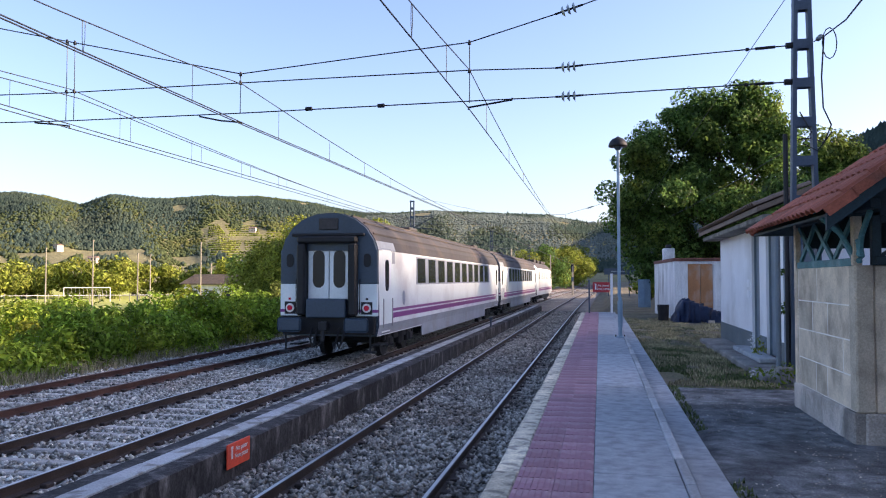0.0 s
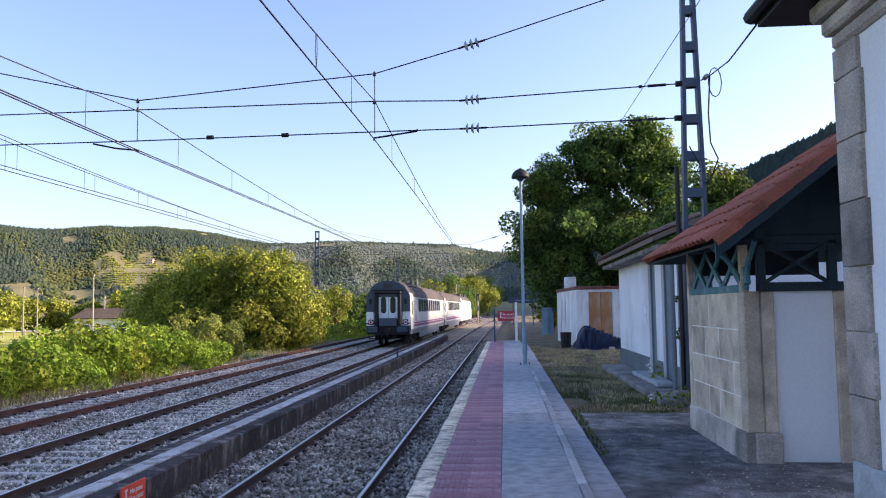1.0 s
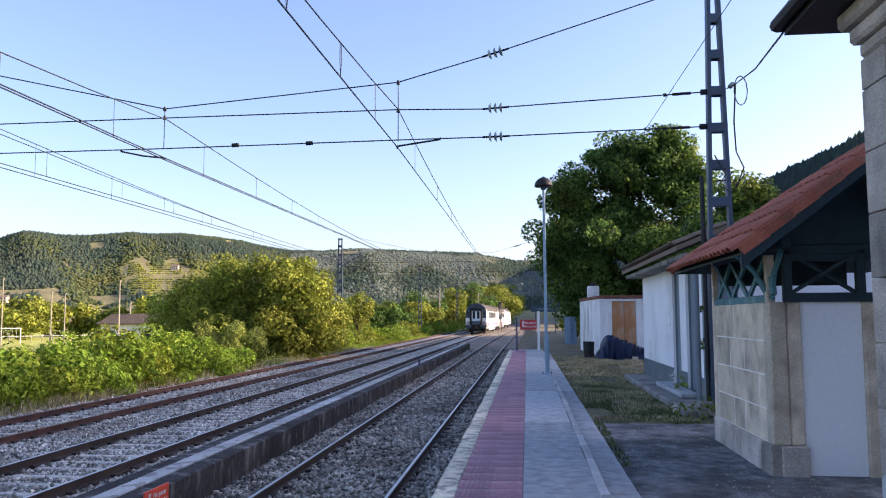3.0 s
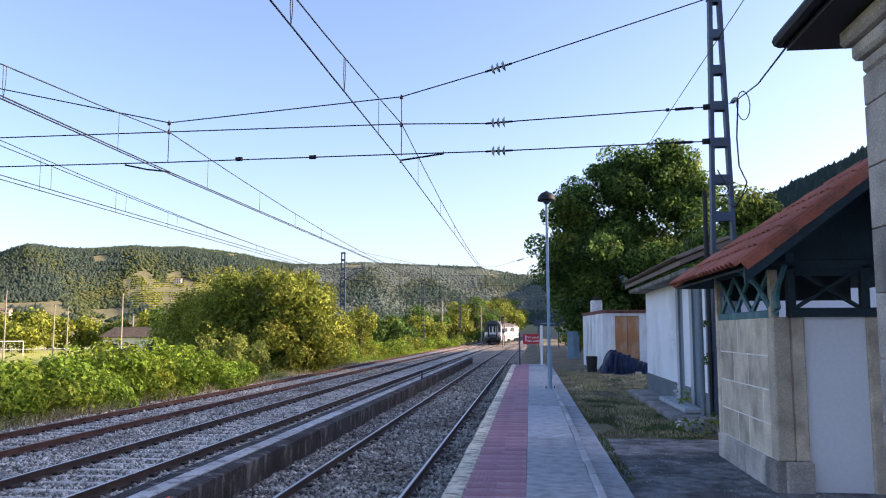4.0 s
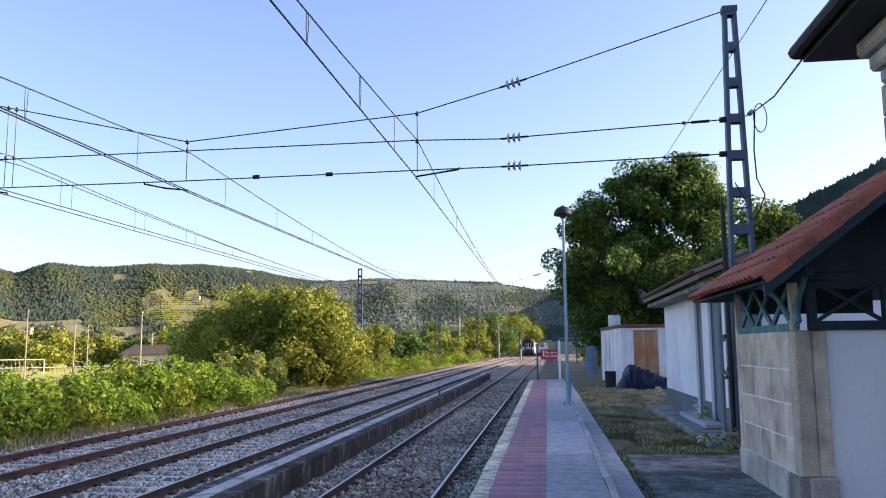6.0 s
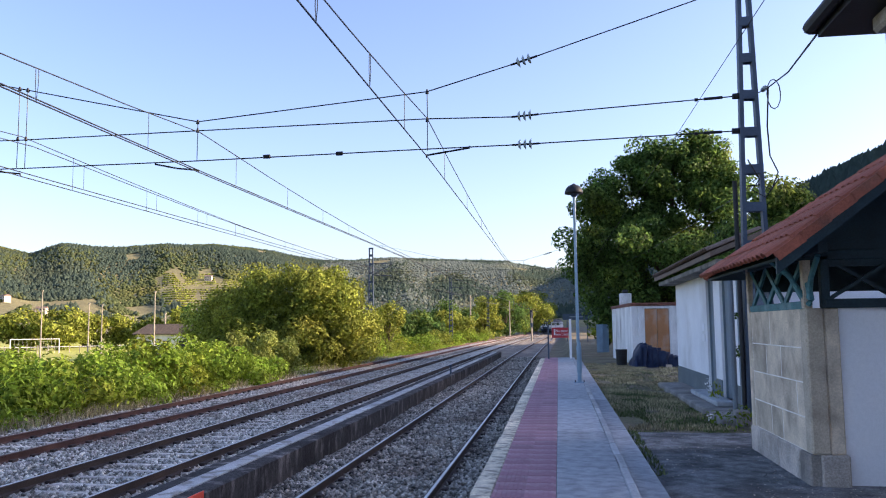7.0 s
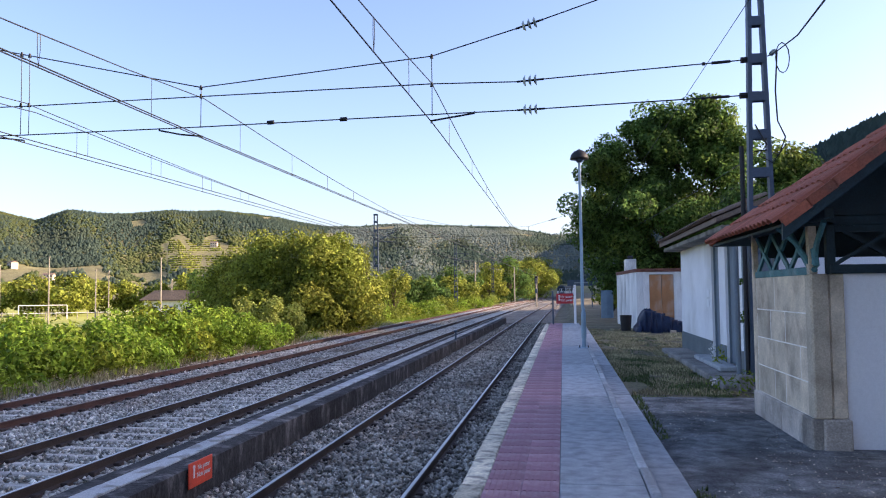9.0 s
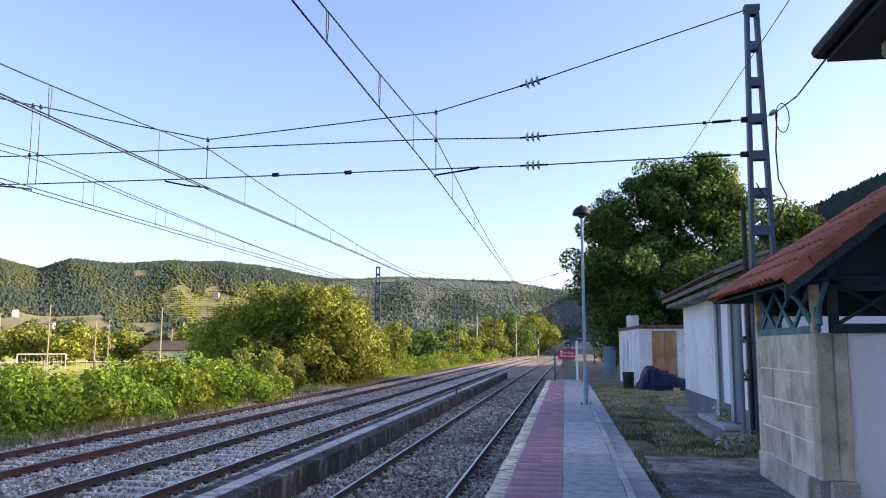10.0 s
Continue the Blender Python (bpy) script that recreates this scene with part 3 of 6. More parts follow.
def build_grit():
    """Loose grit and small stones strewn over the yard's edge and the asphalt."""
    r = np.random.RandomState(17)
    n = 5200
    base = np.array([(1, 0, 0), (-1, 0, 0), (0, 1, 0), (0, -1, 0), (0, 0, 0.8)], float)
    tri = np.array([(0, 2, 4), (2, 1, 4), (1, 3, 4), (3, 0, 4)])
    P = np.stack([r.uniform(1.2, 7, n), 5.5 + 9.3 * r.rand(n), np.full(n, -0.171)], 1)
    clump = np.array([noise.noise((p[0] * 0.9, p[1] * 0.7, 2.0)) for p in P])
    P = P[clump > -0.05]
    n = len(P)
    V = (base[None] + r.uniform(-0.3, 0.3, (n, 5, 3)) * np.array([1, 1, 0.3])) * r.uniform(0.005, 0.015, (n, 1, 1)) + P[:, None]
    tagged(raw("yard_grit", V.reshape(-1, 3), (tri[None] + (np.arange(n) * 5)[:, None, None]).reshape(-1, 3), M_STONEDARK), "loose grit on the old asphalt", "grit", kind="stuff")


build_ground()
build_hills()
build_platform()
build_middle_platform()
build_tracks()
build_ballast()
build_yard()
build_cracks()
build_grit()

# ---- the train ----
TRAIN_X = -7.35
BODY = [(-1.36, 0.72), (1.36, 0.72), (1.43, 1.05), (1.39, 3.1), (1.30, 3.38), (1.08, 3.72), (0.76, 3.97), (0.38, 4.11), (0.0, 4.15), (-0.38, 4.11), (-0.76, 3.97), (-1.08, 3.72), (-1.30, 3.38), (-1.39, 3.1), (-1.43, 1.05)]


def side_x(z):
    """Half the body's width at the height z above the rail."""
    for (x0, z0), (x1, z1) in zip(BODY[1:8], BODY[2:9]):
        if z0 <= z <= z1:
            return x0 + (x1 - x0) * (z - z0) / (z1 - z0)
    return 1.36


def band(bm, s, y0, y1, z0, z1, out=0.004, mi=0):
    """A thin sheet lying on the body's side s."""
    x0, x1 = side_x(z0) + out, side_x(z1) + out
    v = [(x0, y0, z0), (x0, y1, z0), (x1, y1, z1), (x1, y0, z1)]
    vs = [bm.verts.new((s * x, y, z)) for x, y, z in v] + [bm.verts.new((s * (x - 0.02), y, z)) for x, y, z in v]
    for q in ((0, 1, 2, 3), (7, 6, 5, 4), (0, 4, 5, 1), (1, 5, 6, 2), (2, 6, 7, 3), (3, 7, 4, 0)):
        bm.faces.new([vs[i] for i in q]).material_index = mi


def oval(bm, x0, x1, y, z0, z1, deep=0.01, mi=0, n=5, vertical_x=None):
    """A plate with round ends, facing along y (or along x at vertical_x)."""
    r = (x1 - x0) / 2
    pts = [((x0 + x1) / 2 + r * math.cos(math.pi * k / n), z1 - r + r * math.sin(math.pi * k / n)) for k in range(n + 1)]
    pts += [((x0 + x1) / 2 - r * math.cos(math.pi * k / n), z0 + r - r * math.sin(math.pi * k / n)) for k in range(n + 1)]
    if vertical_x is None:
        a = [bm.verts.new((x, y, z)) for x, z in pts]
        b = [bm.verts.new((x, y + deep, z)) for x, z in pts]
    else:
        a = [bm.verts.new((vertical_x, x, z)) for x, z in pts]
        b = [bm.verts.new((vertical_x - deep, x, z)) for x, z in pts]
    bm.faces.new(a).material_index = mi
    bm.faces.new(b).material_index = mi
    for i in range(len(pts)):
        j = (i + 1) % len(pts)
        bm.faces.new((a[i], a[j], b[j], b[i])).material_index = mi


def wheelset(parent, y):
    ob = B()
    for s in (-1, 1):
        tube(ob, [(s * 0.80, 0, 0), (s * 0.94, 0, 0)], 0.46, 20)
        tube(ob, [(s * 0.77, 0, 0), (s * 0.80, 0, 0)], 0.49, 20)
        tube(ob, [(s * 0.94, 0, 0), (s * 1.12, 0, 0)], 0.14, 10)
    tube(ob, [(-0.8, 0, 0), (0.8, 0, 0)], 0.09, 8)
    part("wheelset", ob, M_DARK, parent, at=Matrix.Translation((0, y, 0.46)))


def bogie(parent, y):
    bm = B()
    for s in (-1, 1):
        box(bm, s * 1.05 - 0.07, s * 1.05 + 0.07, -1.75, 1.75, 0.48, 0.66, 0.03)
        for yy in (-1.25, 1.25):
            box(bm, s * 1.05 - 0.14, s * 1.05 + 0.14, yy - 0.2, yy + 0.2, 0.33, 0.58, 0.04)
            tube(bm, [(s * 1.1, yy - 0.33, 0.3), (s * 1.1, yy - 0.33, 0.75)], 0.08, 8)
            tube(bm, [(s * 1.1, yy + 0.33, 0.3), (s * 1.1, yy + 0.33, 0.75)], 0.08, 8)
        tube(bm, [(s * 1.08, 0, 0.3), (s * 1.08, 0, 0.85)], 0.17, 10)
    box(bm, -1.05, 1.05, -0.25, 0.25, 0.45, 0.7)
    b = part("bogie", bm, M_DARK, parent, "black sprung bogie", at=Matrix.Translation((0, y, 0)))
    for yy in (-1.25, 1.25):
        wheelset(b, yy)


def end_fittings(c, y, s):
    """Buffers, coupler, pipes and gangway on the end at y, facing s along y."""
    for sx in (-1, 1):
        bm = B()
        tube(bm, [(sx * 0.95, y, 1.06), (sx * 0.95, y + s * 0.42, 1.06)], 0.11, 10)
        box(bm, sx * 0.95 - 0.34, sx * 0.95 + 0.34, *sorted((y + s * 0.42, y + s * 0.5)), 0.86, 1.26, 0.06)
        part("buffer", bm, M_TRAINGREY, c, "blue-grey wide buffer")
    bm = B()
    box(bm, -1.34, 1.34, *sorted((y - s * 0.3, y + s * 0.02)), 0.78, 1.28, 0.03)
    part("buffer_beam", bm, M_DARK, c)
    bm = B()
    tube(bm, [(0, y, 1.02), (0, y + s * 0.4, 1.02), (0, y + s * 0.42, 0.62)], 0.06, 8)
    box(bm, -0.12, 0.12, *sorted((y + s * 0.25, y + s * 0.45)), 0.9, 1.14, 0.02)
    part("coupler", bm, M_DARK, c, "black coupling hook")
    for x in (-0.45, -0.3, 0.33, 0.5):
        bm = B()
        tube(bm, [(x, y, 0.95), (x, y + s * 0.2, 0.7), (x * 0.8, y + s * 0.24, 0.42), (x * 0.6, y + s * 0.1, 0.55)], 0.03, 6)
        part("brake_hose", bm, M_DARK, c)
    for x in (-1.22, 1.22):
        bm = B()
        bar(bm, (x, y + s * 0.02, 0.3), (x, y + s * 0.02, 0.8), 0.04)
        box(bm, x - 0.16, x + 0.16, *sorted((y - s * 0.1, y + s * 0.12)), 0.28, 0.33)
        part("shunter_step", bm, M_DARK, c)


def coach(name, label, L=26.1):
    c = group(name, label, "train car", grp="cars of the train")
    bm = extrude_profile(B(), BODY, [(0, 0.14, 0), (0, L - 0.14, 0)])
    for f in bm.faces:
        z = f.calc_center_median().z
        if abs(f.normal.y) < 0.5 and len(f.verts) == 4 and z > 3.2:
            f.material_index = 1
        elif abs(f.normal.y) > 0.5 or len(f.verts) > 4:
            f.material_index = 2
    part("body", bm, [M_TRAINWHITE, M_TRAINROOF, M_TRAINGREY], c)
    # ribs on the roof and its small vents
    bm = B()
    for x, z in ((1.19, 3.56), (0.93, 3.86), (0.58, 4.05)):
        for s in (-1, 1):
            box(bm, s * x - 0.025, s * x + 0.025, 0.3, L - 0.3, z - 0.02, z + 0.025)
    part("roof_rib", bm, M_TRAINROOF, c)
    for yy in (8.0, L - 3.0):
        part("roof_vent", box(B(), -0.5, 0.5, yy - 0.6, yy + 0.6, 4.08, 4.22, 0.04), M_TRAINROOF, c)
    for s in (-1, 1):
        # stripes, skirt, dark shoulders
        for z0, z1 in ((1.37, 1.45), (1.17, 1.32)):
            bm = B()
            band(bm, s, 1.55, L - 1.55, z0, z1, 0.006)
            part("stripe", bm, M_PURPLE, c, "purple stripe")
        bm = B()
        band(bm, s, 0.15, L - 0.15, 0.75, 1.03, 0.004)
        part("sill_band", bm, M_SKIRT, c, "grey lower side band")
        bm = B()
        box(bm, s * 1.36 - 0.02, s * 1.36 + 0.02, 5.6, L - 5.6, 0.38, 0.95, 0.01)
        part("skirt", bm, M_SKIRT, c, "grey-white side skirt")
        bm = B()
        band(bm, s, 0.14, 0.46, 0.74, 3.12, 0.005)
        part("end_band", bm, M_SKIRT, c)
        bm = B()
        band(bm, s, L - 0.46, L - 0.14, 0.74, 3.12, 0.005)
        part("end_band", bm, M_SKIRT, c)
        bm = B()
        band(bm, s, 0.14, 2.0, 3.12, 3.36, 0.005)
        part("end_band", bm, M_SKIRT, c)
        bm = B()
        band(bm, s, 1.55, 1.9, 2.75, 3.12, 0.0055)
        part("end_band", bm, M_SKIRT, c)
        # doors near each end
        for y0 in (0.52, L - 1.42):
            bm = B()
            band(bm, s, y0, y0 + 0.9, 0.80, 3.12, 0.012)
            d = part("side_door", bm, M_TRAINWHITE, c, "white side door")
            bm = B()
            band(bm, s, y0 - 0.05, y0 + 0.95, 0.76, 3.16, 0.008)
            part("door_seal", bm, M_TRAINGREY, d)
            bm = B()
            oval(bm, y0 + 0.28, y0 + 0.62, 0, 1.95, 2.85, 0.03, vertical_x=0)
            for v in bm.verts:
                v.co.x = s * (v.co.x + side_x(2.3) + 0.02)
            part("door_window", bm, M_WINDOW, d)
            bm = B()
            for yy in (y0 - 0.03, y0 + 0.93):
                bar(bm, (s * (side_x(1.5) + 0.03), yy, 0.95), (s * (side_x(1.5) + 0.03), yy, 1.75), 0.03)
            part("grab_rail", bm, M_RAILTOP, d)
            part("door_step", box(B(), s * 1.2 - 0.14, s * 1.2 + 0.14, y0 + 0.05, y0 + 0.85, 0.42, 0.47), M_DARK, d)
        # the window band, then each pane a little proud
        bm = B()
        band(bm, s, 4.6, 21.95, 2.12, 3.04, 0.007)
        wb = part("window_band", bm, M_BANDGREY, c)
        for k in range(10):
            y0 = 4.72 + k * 1.72
            bm = B()
            band(bm, s, y0 + 0.06, y0 + 1.24, 2.17, 2.99, 0.014)
            part("window", bm, M_WINDOW, wb)
        bm = B()
        oval(bm, 2.75, 3.05, 0, 1.5, 1.95, 0.02, vertical_x=0)
        for v in bm.verts:
            v.co.x = s * (v.co.x + side_x(1.7) + 0.012)
        part("number_plate", bm, M_SKIRT, c)
    # end wall: shoulders, recess with doors, lamps
    for y, s in ((0.0, -1), (L, 1)):
        bm = B()
        for sx in (-1, 1):
            box(bm, *sorted((sx * 0.80, sx * 1.40)), *sorted((y - s * 0.16, y)), 2.16, 3.1, 0.015)
        prof = [(-1.37, 3.08), (1.37, 3.08), (1.28, 3.38), (1.06, 3.71), (0.75, 3.95), (0.38, 4.09), (0, 4.13), (-0.38, 4.09), (-0.75, 3.95), (-1.06, 3.71), (-1.28, 3.38)]
        extrude_profile(bm, prof, [(0, min(y, y - s * 0.15), 0), (0, max(y, y - s * 0.15), 0)])
        part("end_wall", bm, M_TRAINGREY, c, "dark blue-grey end wall")
        for sx in (-1, 1):
            bm = box(B(), *sorted((sx * 0.80, sx * 1.40)), *sorted((y - s * 0.16, y + s * 0.004)), 1.28, 2.16, 0.015)
            p = part("corner_panel", bm, M_TRAINWHITE, c, "white lower corner panel")
            part("stripe", box(B(), *sorted((sx * 0.87, sx * 1.405)), *sorted((y - s * 0.15, y + s * 0.008)), 1.38, 1.46), M_PURPLE, p, "purple stripe")
        for sx in (-1, 1):
            part("gangway_bellows", box(B(), *sorted((sx * 0.62, sx * 0.86)), *sorted((y - s * 0.1, y + s * 0.22)), 1.30, 3.28, 0.05), M_DARK, c, "black rubber gangway surround")
        part("gangway_hood", box(B(), -0.86, 0.86, *sorted((y - s * 0.1, y + s * 0.22)), 3.28, 3.48, 0.05), M_DARK, c)
        part("rain_strip", box(B(), -1.05, 1.05, *sorted((y - s * 0.1, y + s * 0.10)), 3.48, 3.56, 0.02), M_DARK, c)
        part("gangway_plate", box(B(), -0.56, 0.56, *sorted((y - s * 0.06, y + s * 0.26)), 1.24, 1.76, 0.03), M_TRAINGREY, c, "dark folded gangway plate")
        for sx in (-1, 1):
            d = part("gangway_door", box(B(), *sorted((sx * 0.012, sx * 0.61)), *sorted((y - s * 0.12, y - s * 0.06)), 1.70, 3.26, 0.01), M_TRAINWHITE, c, "white gangway door leaf")
            bm = B()
            oval(bm, sx * 0.30 - 0.17, sx * 0.30 + 0.17, y - s * 0.05, 2.05, 3.1, 0.02 * -s)
            part("door_window", bm, M_WINDOW, d)
            bm = B()
            tube(bm, [(sx * 1.11, y + s * 0.01, 1.50), (sx * 1.11, y + s * 0.03, 1.50)], 0.125, 14)
            lamp = part("tail_lamp", bm, M_SIGNWHITE, c, "round tail lamp with red lens")
            bm = B()
            tube(bm, [(sx * 1.11, y + s * 0.02, 1.50), (sx * 1.11, y + s * 0.05, 1.50)], 0.075, 14)
            part("lens", bm, M_TAIL, lamp, "glowing red lens")
            part("lamp_housing", box(B(), sx * 1.11 - 0.16, sx * 1.11 + 0.16, *sorted((y, y + s * 0.014)), 1.33, 1.67, 0.004), M_DARK, c)
            bm = B()
            oval(bm, sx * 1.12 - 0.10, sx * 1.12 + 0.10, y + s * 0.02, 2.62, 3.0, 0.04 * -s)
            part("upper_marker_lamp", bm, M_DARK, c)
            bm = B()
            box(bm, sx * 1.12 - 0.03, sx * 1.12 + 0.03, *sorted((y, y + s * 0.03)), 1.72, 1.78)
            part("lamp_bracket", bm, M_TAIL if sx < 0 else M_DARK, c)
            bm = B()
            tube(bm, [(sx * 0.92, y + s * 0.03, 1.35), (sx * 0.92, y + s * 0.06, 1.5), (sx * 0.92, y + s * 0.06, 2.2), (sx * 0.92, y + s * 0.03, 2.3)], 0.015, 6)
            part("hand_rail", bm, M_DARK, c)
        bm = B()
        box(bm, -0.28, 0.28, *sorted((y, y + s * 0.03)), 3.66, 3.98, 0.02)
        part("roof_hatch", bm, M_TRAINROOF, c)
        end_fittings(c, y, s)
    # boxes hung under the floor
    for y0, y1 in ((6.5, 9.0), (10.0, 13.5), (14.5, 18.5)):
        part("underfloor_box", box(B(), -1.15, 1.15, y0, y1, 0.40, 0.95, 0.04), M_DARK, c)
    bogie(c, 3.55)
    bogie(c, L - 3.55)
    return c


def locomotive():
    c = group("diesel_locomotive", "white and grey diesel locomotive with purple stripes", "locomotive", grp="cars of the train")
    L = 21.0
    bm = B()
    path = [(0.45, 0.0, 0.93), (1.1, 0.0, 0.985), (1.9, 0, 1.0), (L - 1.9, 0, 1.0), (L - 1.1, 0, 0.985), (L - 0.3, 0, 0.93)]
    rows = []
    for y, _, k in path:
        rows.append([bm.verts.new((x * k, y if z < 2.2 else y + (0.35 * (z - 2.2) if y < 2 else -0.35 * (z - 2.2) if y > L - 2 else 0), 0.7 + (z - 0.7) * (k if z > 2 else 1))) for x, z in BODY])
    for a, b in zip(rows, rows[1:]):
        for j in range(len(BODY)):
            f = bm.faces.new((a[j], a[(j + 1) % len(BODY)], b[(j + 1) % len(BODY)], b[j]))
            if a[j].co.z > 3.25:
                f.material_index = 1
    bm.faces.new(rows[0])
    bm.faces.new(rows[-1])
    part("body", bm, [M_TRAINWHITE, M_TRAINROOF], c)
    for s in (-1, 1):
        for z0, z1 in ((1.37, 1.45), (1.17, 1.32)):
            bm = B()
            band(bm, s, 2.0, L - 2.0, z0, z1, 0.006)
            part("stripe", bm, M_PURPLE, c, "purple stripe")
        for y0 in (2.2, L - 3.0):
            bm = B()
            band(bm, s, y0, y0 + 0.8, 2.3, 3.0, 0.01)
            part("cab_side_window", bm, M_WINDOW, c)
        for k in range(4):
            bm = B()
            for i in range(8):
                band(bm, s, 5.0 + k * 2.9, 7.3 + k * 2.9, 2.35 + i * 0.09, 2.40 + i * 0.09, 0.012)
            part("louvre", bm, M_SKIRT, c)
        bm = B()
        box(bm, s * 1.3 - 0.03, s * 1.3 + 0.03, 6.5, L - 6.5, 0.3, 0.9, 0.02)
        part("fuel_tank_side", bm, M_DARK, c)
    for k, yy in enumerate((5.0, 9.0, 13.5, 16.5)):
        part("roof_housing", box(B(), -0.8, 0.8, yy - 1.0, yy + 1.0, 4.0, 4.28, 0.05), M_TRAINROOF, c)
    part("cab_window", box(B(), -1.05, 1.05, 0.72, 0.86, 2.5, 3.15, 0.02), M_WINDOW, c)
    part("underfloor_box", box(B(), -1.2, 1.2, 7, L - 7, 0.3, 0.95, 0.05), M_DARK, c)
    end_fittings(c, 0.4, -1)
    end_fittings(c, L - 0.3, 1)
    bogie(c, 3.9)
    bogie(c, L - 3.9)
    return c


# ---- buildings beside the platform ----
def barrel_tile(mat, L=0.42, w=0.22, rise=0.075):
    """A half-round clay tile, running up along its local y."""
    bm = B()
    n = 5
    rows = []
    for y, k in ((0, 1.0), (L, 0.86)):
        rows.append([bm.verts.new((-w / 2 * k * math.cos(math.pi * i / n), y, rise * k * math.sin(math.pi * i / n) + (0.012 if y == 0 else 0))) for i in range(n + 1)])
        rows.append([bm.verts.new((-(w / 2 - 0.014) * k * math.cos(math.pi * i / n), y, (rise - 0.014) * k * math.sin(math.pi * i / n) + (0.012 if y == 0 else 0))) for i in range(n + 1)])
    o0, i0, o1, i1 = rows
    for i in range(n):
        bm.faces.new((o0[i], o0[i + 1], o1[i + 1], o1[i]))
        bm.faces.new((i0[i], i1[i], i1[i + 1], i0[i + 1]))
        bm.faces.new((o0[i], i0[i], i0[i + 1], o0[i + 1]))
        bm.faces.new((o1[i], o1[i + 1], i1[i + 1], i1[i]))
    return mesh_of("roof_tile", bm, mat)


def tiled_slope(parent, mesh, ex, ez, rx, rz, y0, y1, course=0.35, col=0.205, name="roof_tile", hip=None):
    """Lays tiles on a slope from the eave (ex, ez) to the ridge (rx, rz)."""
    sl = math.hypot(rx - ex, rz - ez)
    ux, uz = (rx - ex) / sl, (rz - ez) / sl
    q = random.Random(4)
    for j in range(int(sl / course) + 1):
        d = j * course - 0.05
        end = y1 if hip is None else y1 - (y1 - hip) * max(0.0, d + 0.1) / sl
        for i in range(int((end - y0) / col)):
            ob = new(name, mesh)
            ob.parent = parent
            y = y0 + (i + 0.5) * col
            m = Matrix(((0, ux, -uz, ex + ux * d - uz * 0.03), (-1 if ux > 0 else 1, 0, 0, y + q.uniform(-0.006, 0.006)), (0, uz, abs(ux), ez + uz * d + abs(ux) * 0.03), (0, 0, 0, 1)))
            ob.matrix_basis = m @ pose(0, 0, 0.004 * j % 0.01, q.uniform(-0.7, 0.7), 0, q.uniform(-1.2, 1.2))


def build_station():
    st = group("station_building", "station house with white walls and granite quoins", "station building")
    x0, x1, y0, y1, top = 3.0, 11.5, -16.0, 7.05, 4.12
    bm = B()
    for a, b, c, d in ((x0, x0 + 0.4, y0, y1), (x1 - 0.4, x1, y0, y1), (x0 + 0.4, x1 - 0.4, y1 - 0.4, y1), (x0 + 0.4, x1 - 0.4, y0, y0 + 0.4)):
        part("wall", box(B(), a, b, c, d, -0.2, top), M_WHITE, st, "white plastered wall")
    box(bm, x0 - 0.05, x1 + 0.05, y0 - 0.05, y1 + 0.05, -0.2, 0.42, 0.02)
    part("plinth", bm, M_CONC, st)
    # corner stones, alternately long and short
    z, k = 0.42, 0
    while z < 3.9:
        h = (0.56, 0.54, 0.55)[k % 3]
        w = 0.44 if k % 2 else 0.40
        h = min(h, 4.0 - z)
        bm = box(B(), x0 - 0.045, x0 + 0.5, y1 - w, y1 + 0.045, z, z + h - 0.010, 0.007)
        part("quoin_stone", bm, M_GRANITE, st)
        z += h
        k += 1
    # moulded cornice
    for i, (o, a, b) in enumerate(((0.05, 4.00, 4.14), (0.11, 4.14, 4.29), (0.18, 4.29, 4.45))):
        part("cornice", box(B(), x0 - o, x1 + o, y0 - o, y1 + o, a, b, 0.03), M_GRANITE, st)
    # hipped roof with a deep dark eave
    o = 0.49
    bm = B()
    box(bm, x0 - o, x1 + o, y0 - o, y1 + 0.62, 4.45, 4.54)
    part("eave_board", bm, M_DARK, st, "dark painted eave boarding")
    bm = B()
    e = [bm.verts.new(p) for p in ((x0 - o - 0.05, y0 - o, 4.58), (x1 + o, y0 - o, 4.58), (x1 + o, y1 + 0.63, 4.58), (x0 - o - 0.05, y1 + 0.63, 4.58), ((x0 + x1) / 2, y0 + 4.2, 7.4), ((x0 + x1) / 2, y1 - 4.2, 7.4))]
    for f in ((0, 1, 4), (1, 2, 5, 4), (2, 3, 5), (3, 0, 4, 5), (3, 2, 1, 0)):
        bm.faces.new([e[i] for i in f])
    part("roof", bm, M_TILEDARK, st, "weathered clay tile roof")
    bm = B()
    tube(bm, [(x0 - o - 0.06, y0 - o, 4.56), (x0 - o - 0.06, y1 + 0.66, 4.56)], 0.065, 8)
    tube(bm, [(x0 - o - 0.06, y1 + 0.66, 4.56), (x1 + o, y1 + 0.66, 4.56)], 0.065, 8)
    part("gutter", bm, M_DARK, st, "black half-round gutter")
    m = barrel_tile(M_TILEDARK, 0.4)
    for i in range(24):
        ob = new("eave_tile", m)
        ob.parent = st
        ob.matrix_basis = pose(x0 - o - 0.02, y1 + 0.52 - i * 0.22, 4.59, 0, 0, -90) @ pose(0, 0, 0, 27, 0, 0)


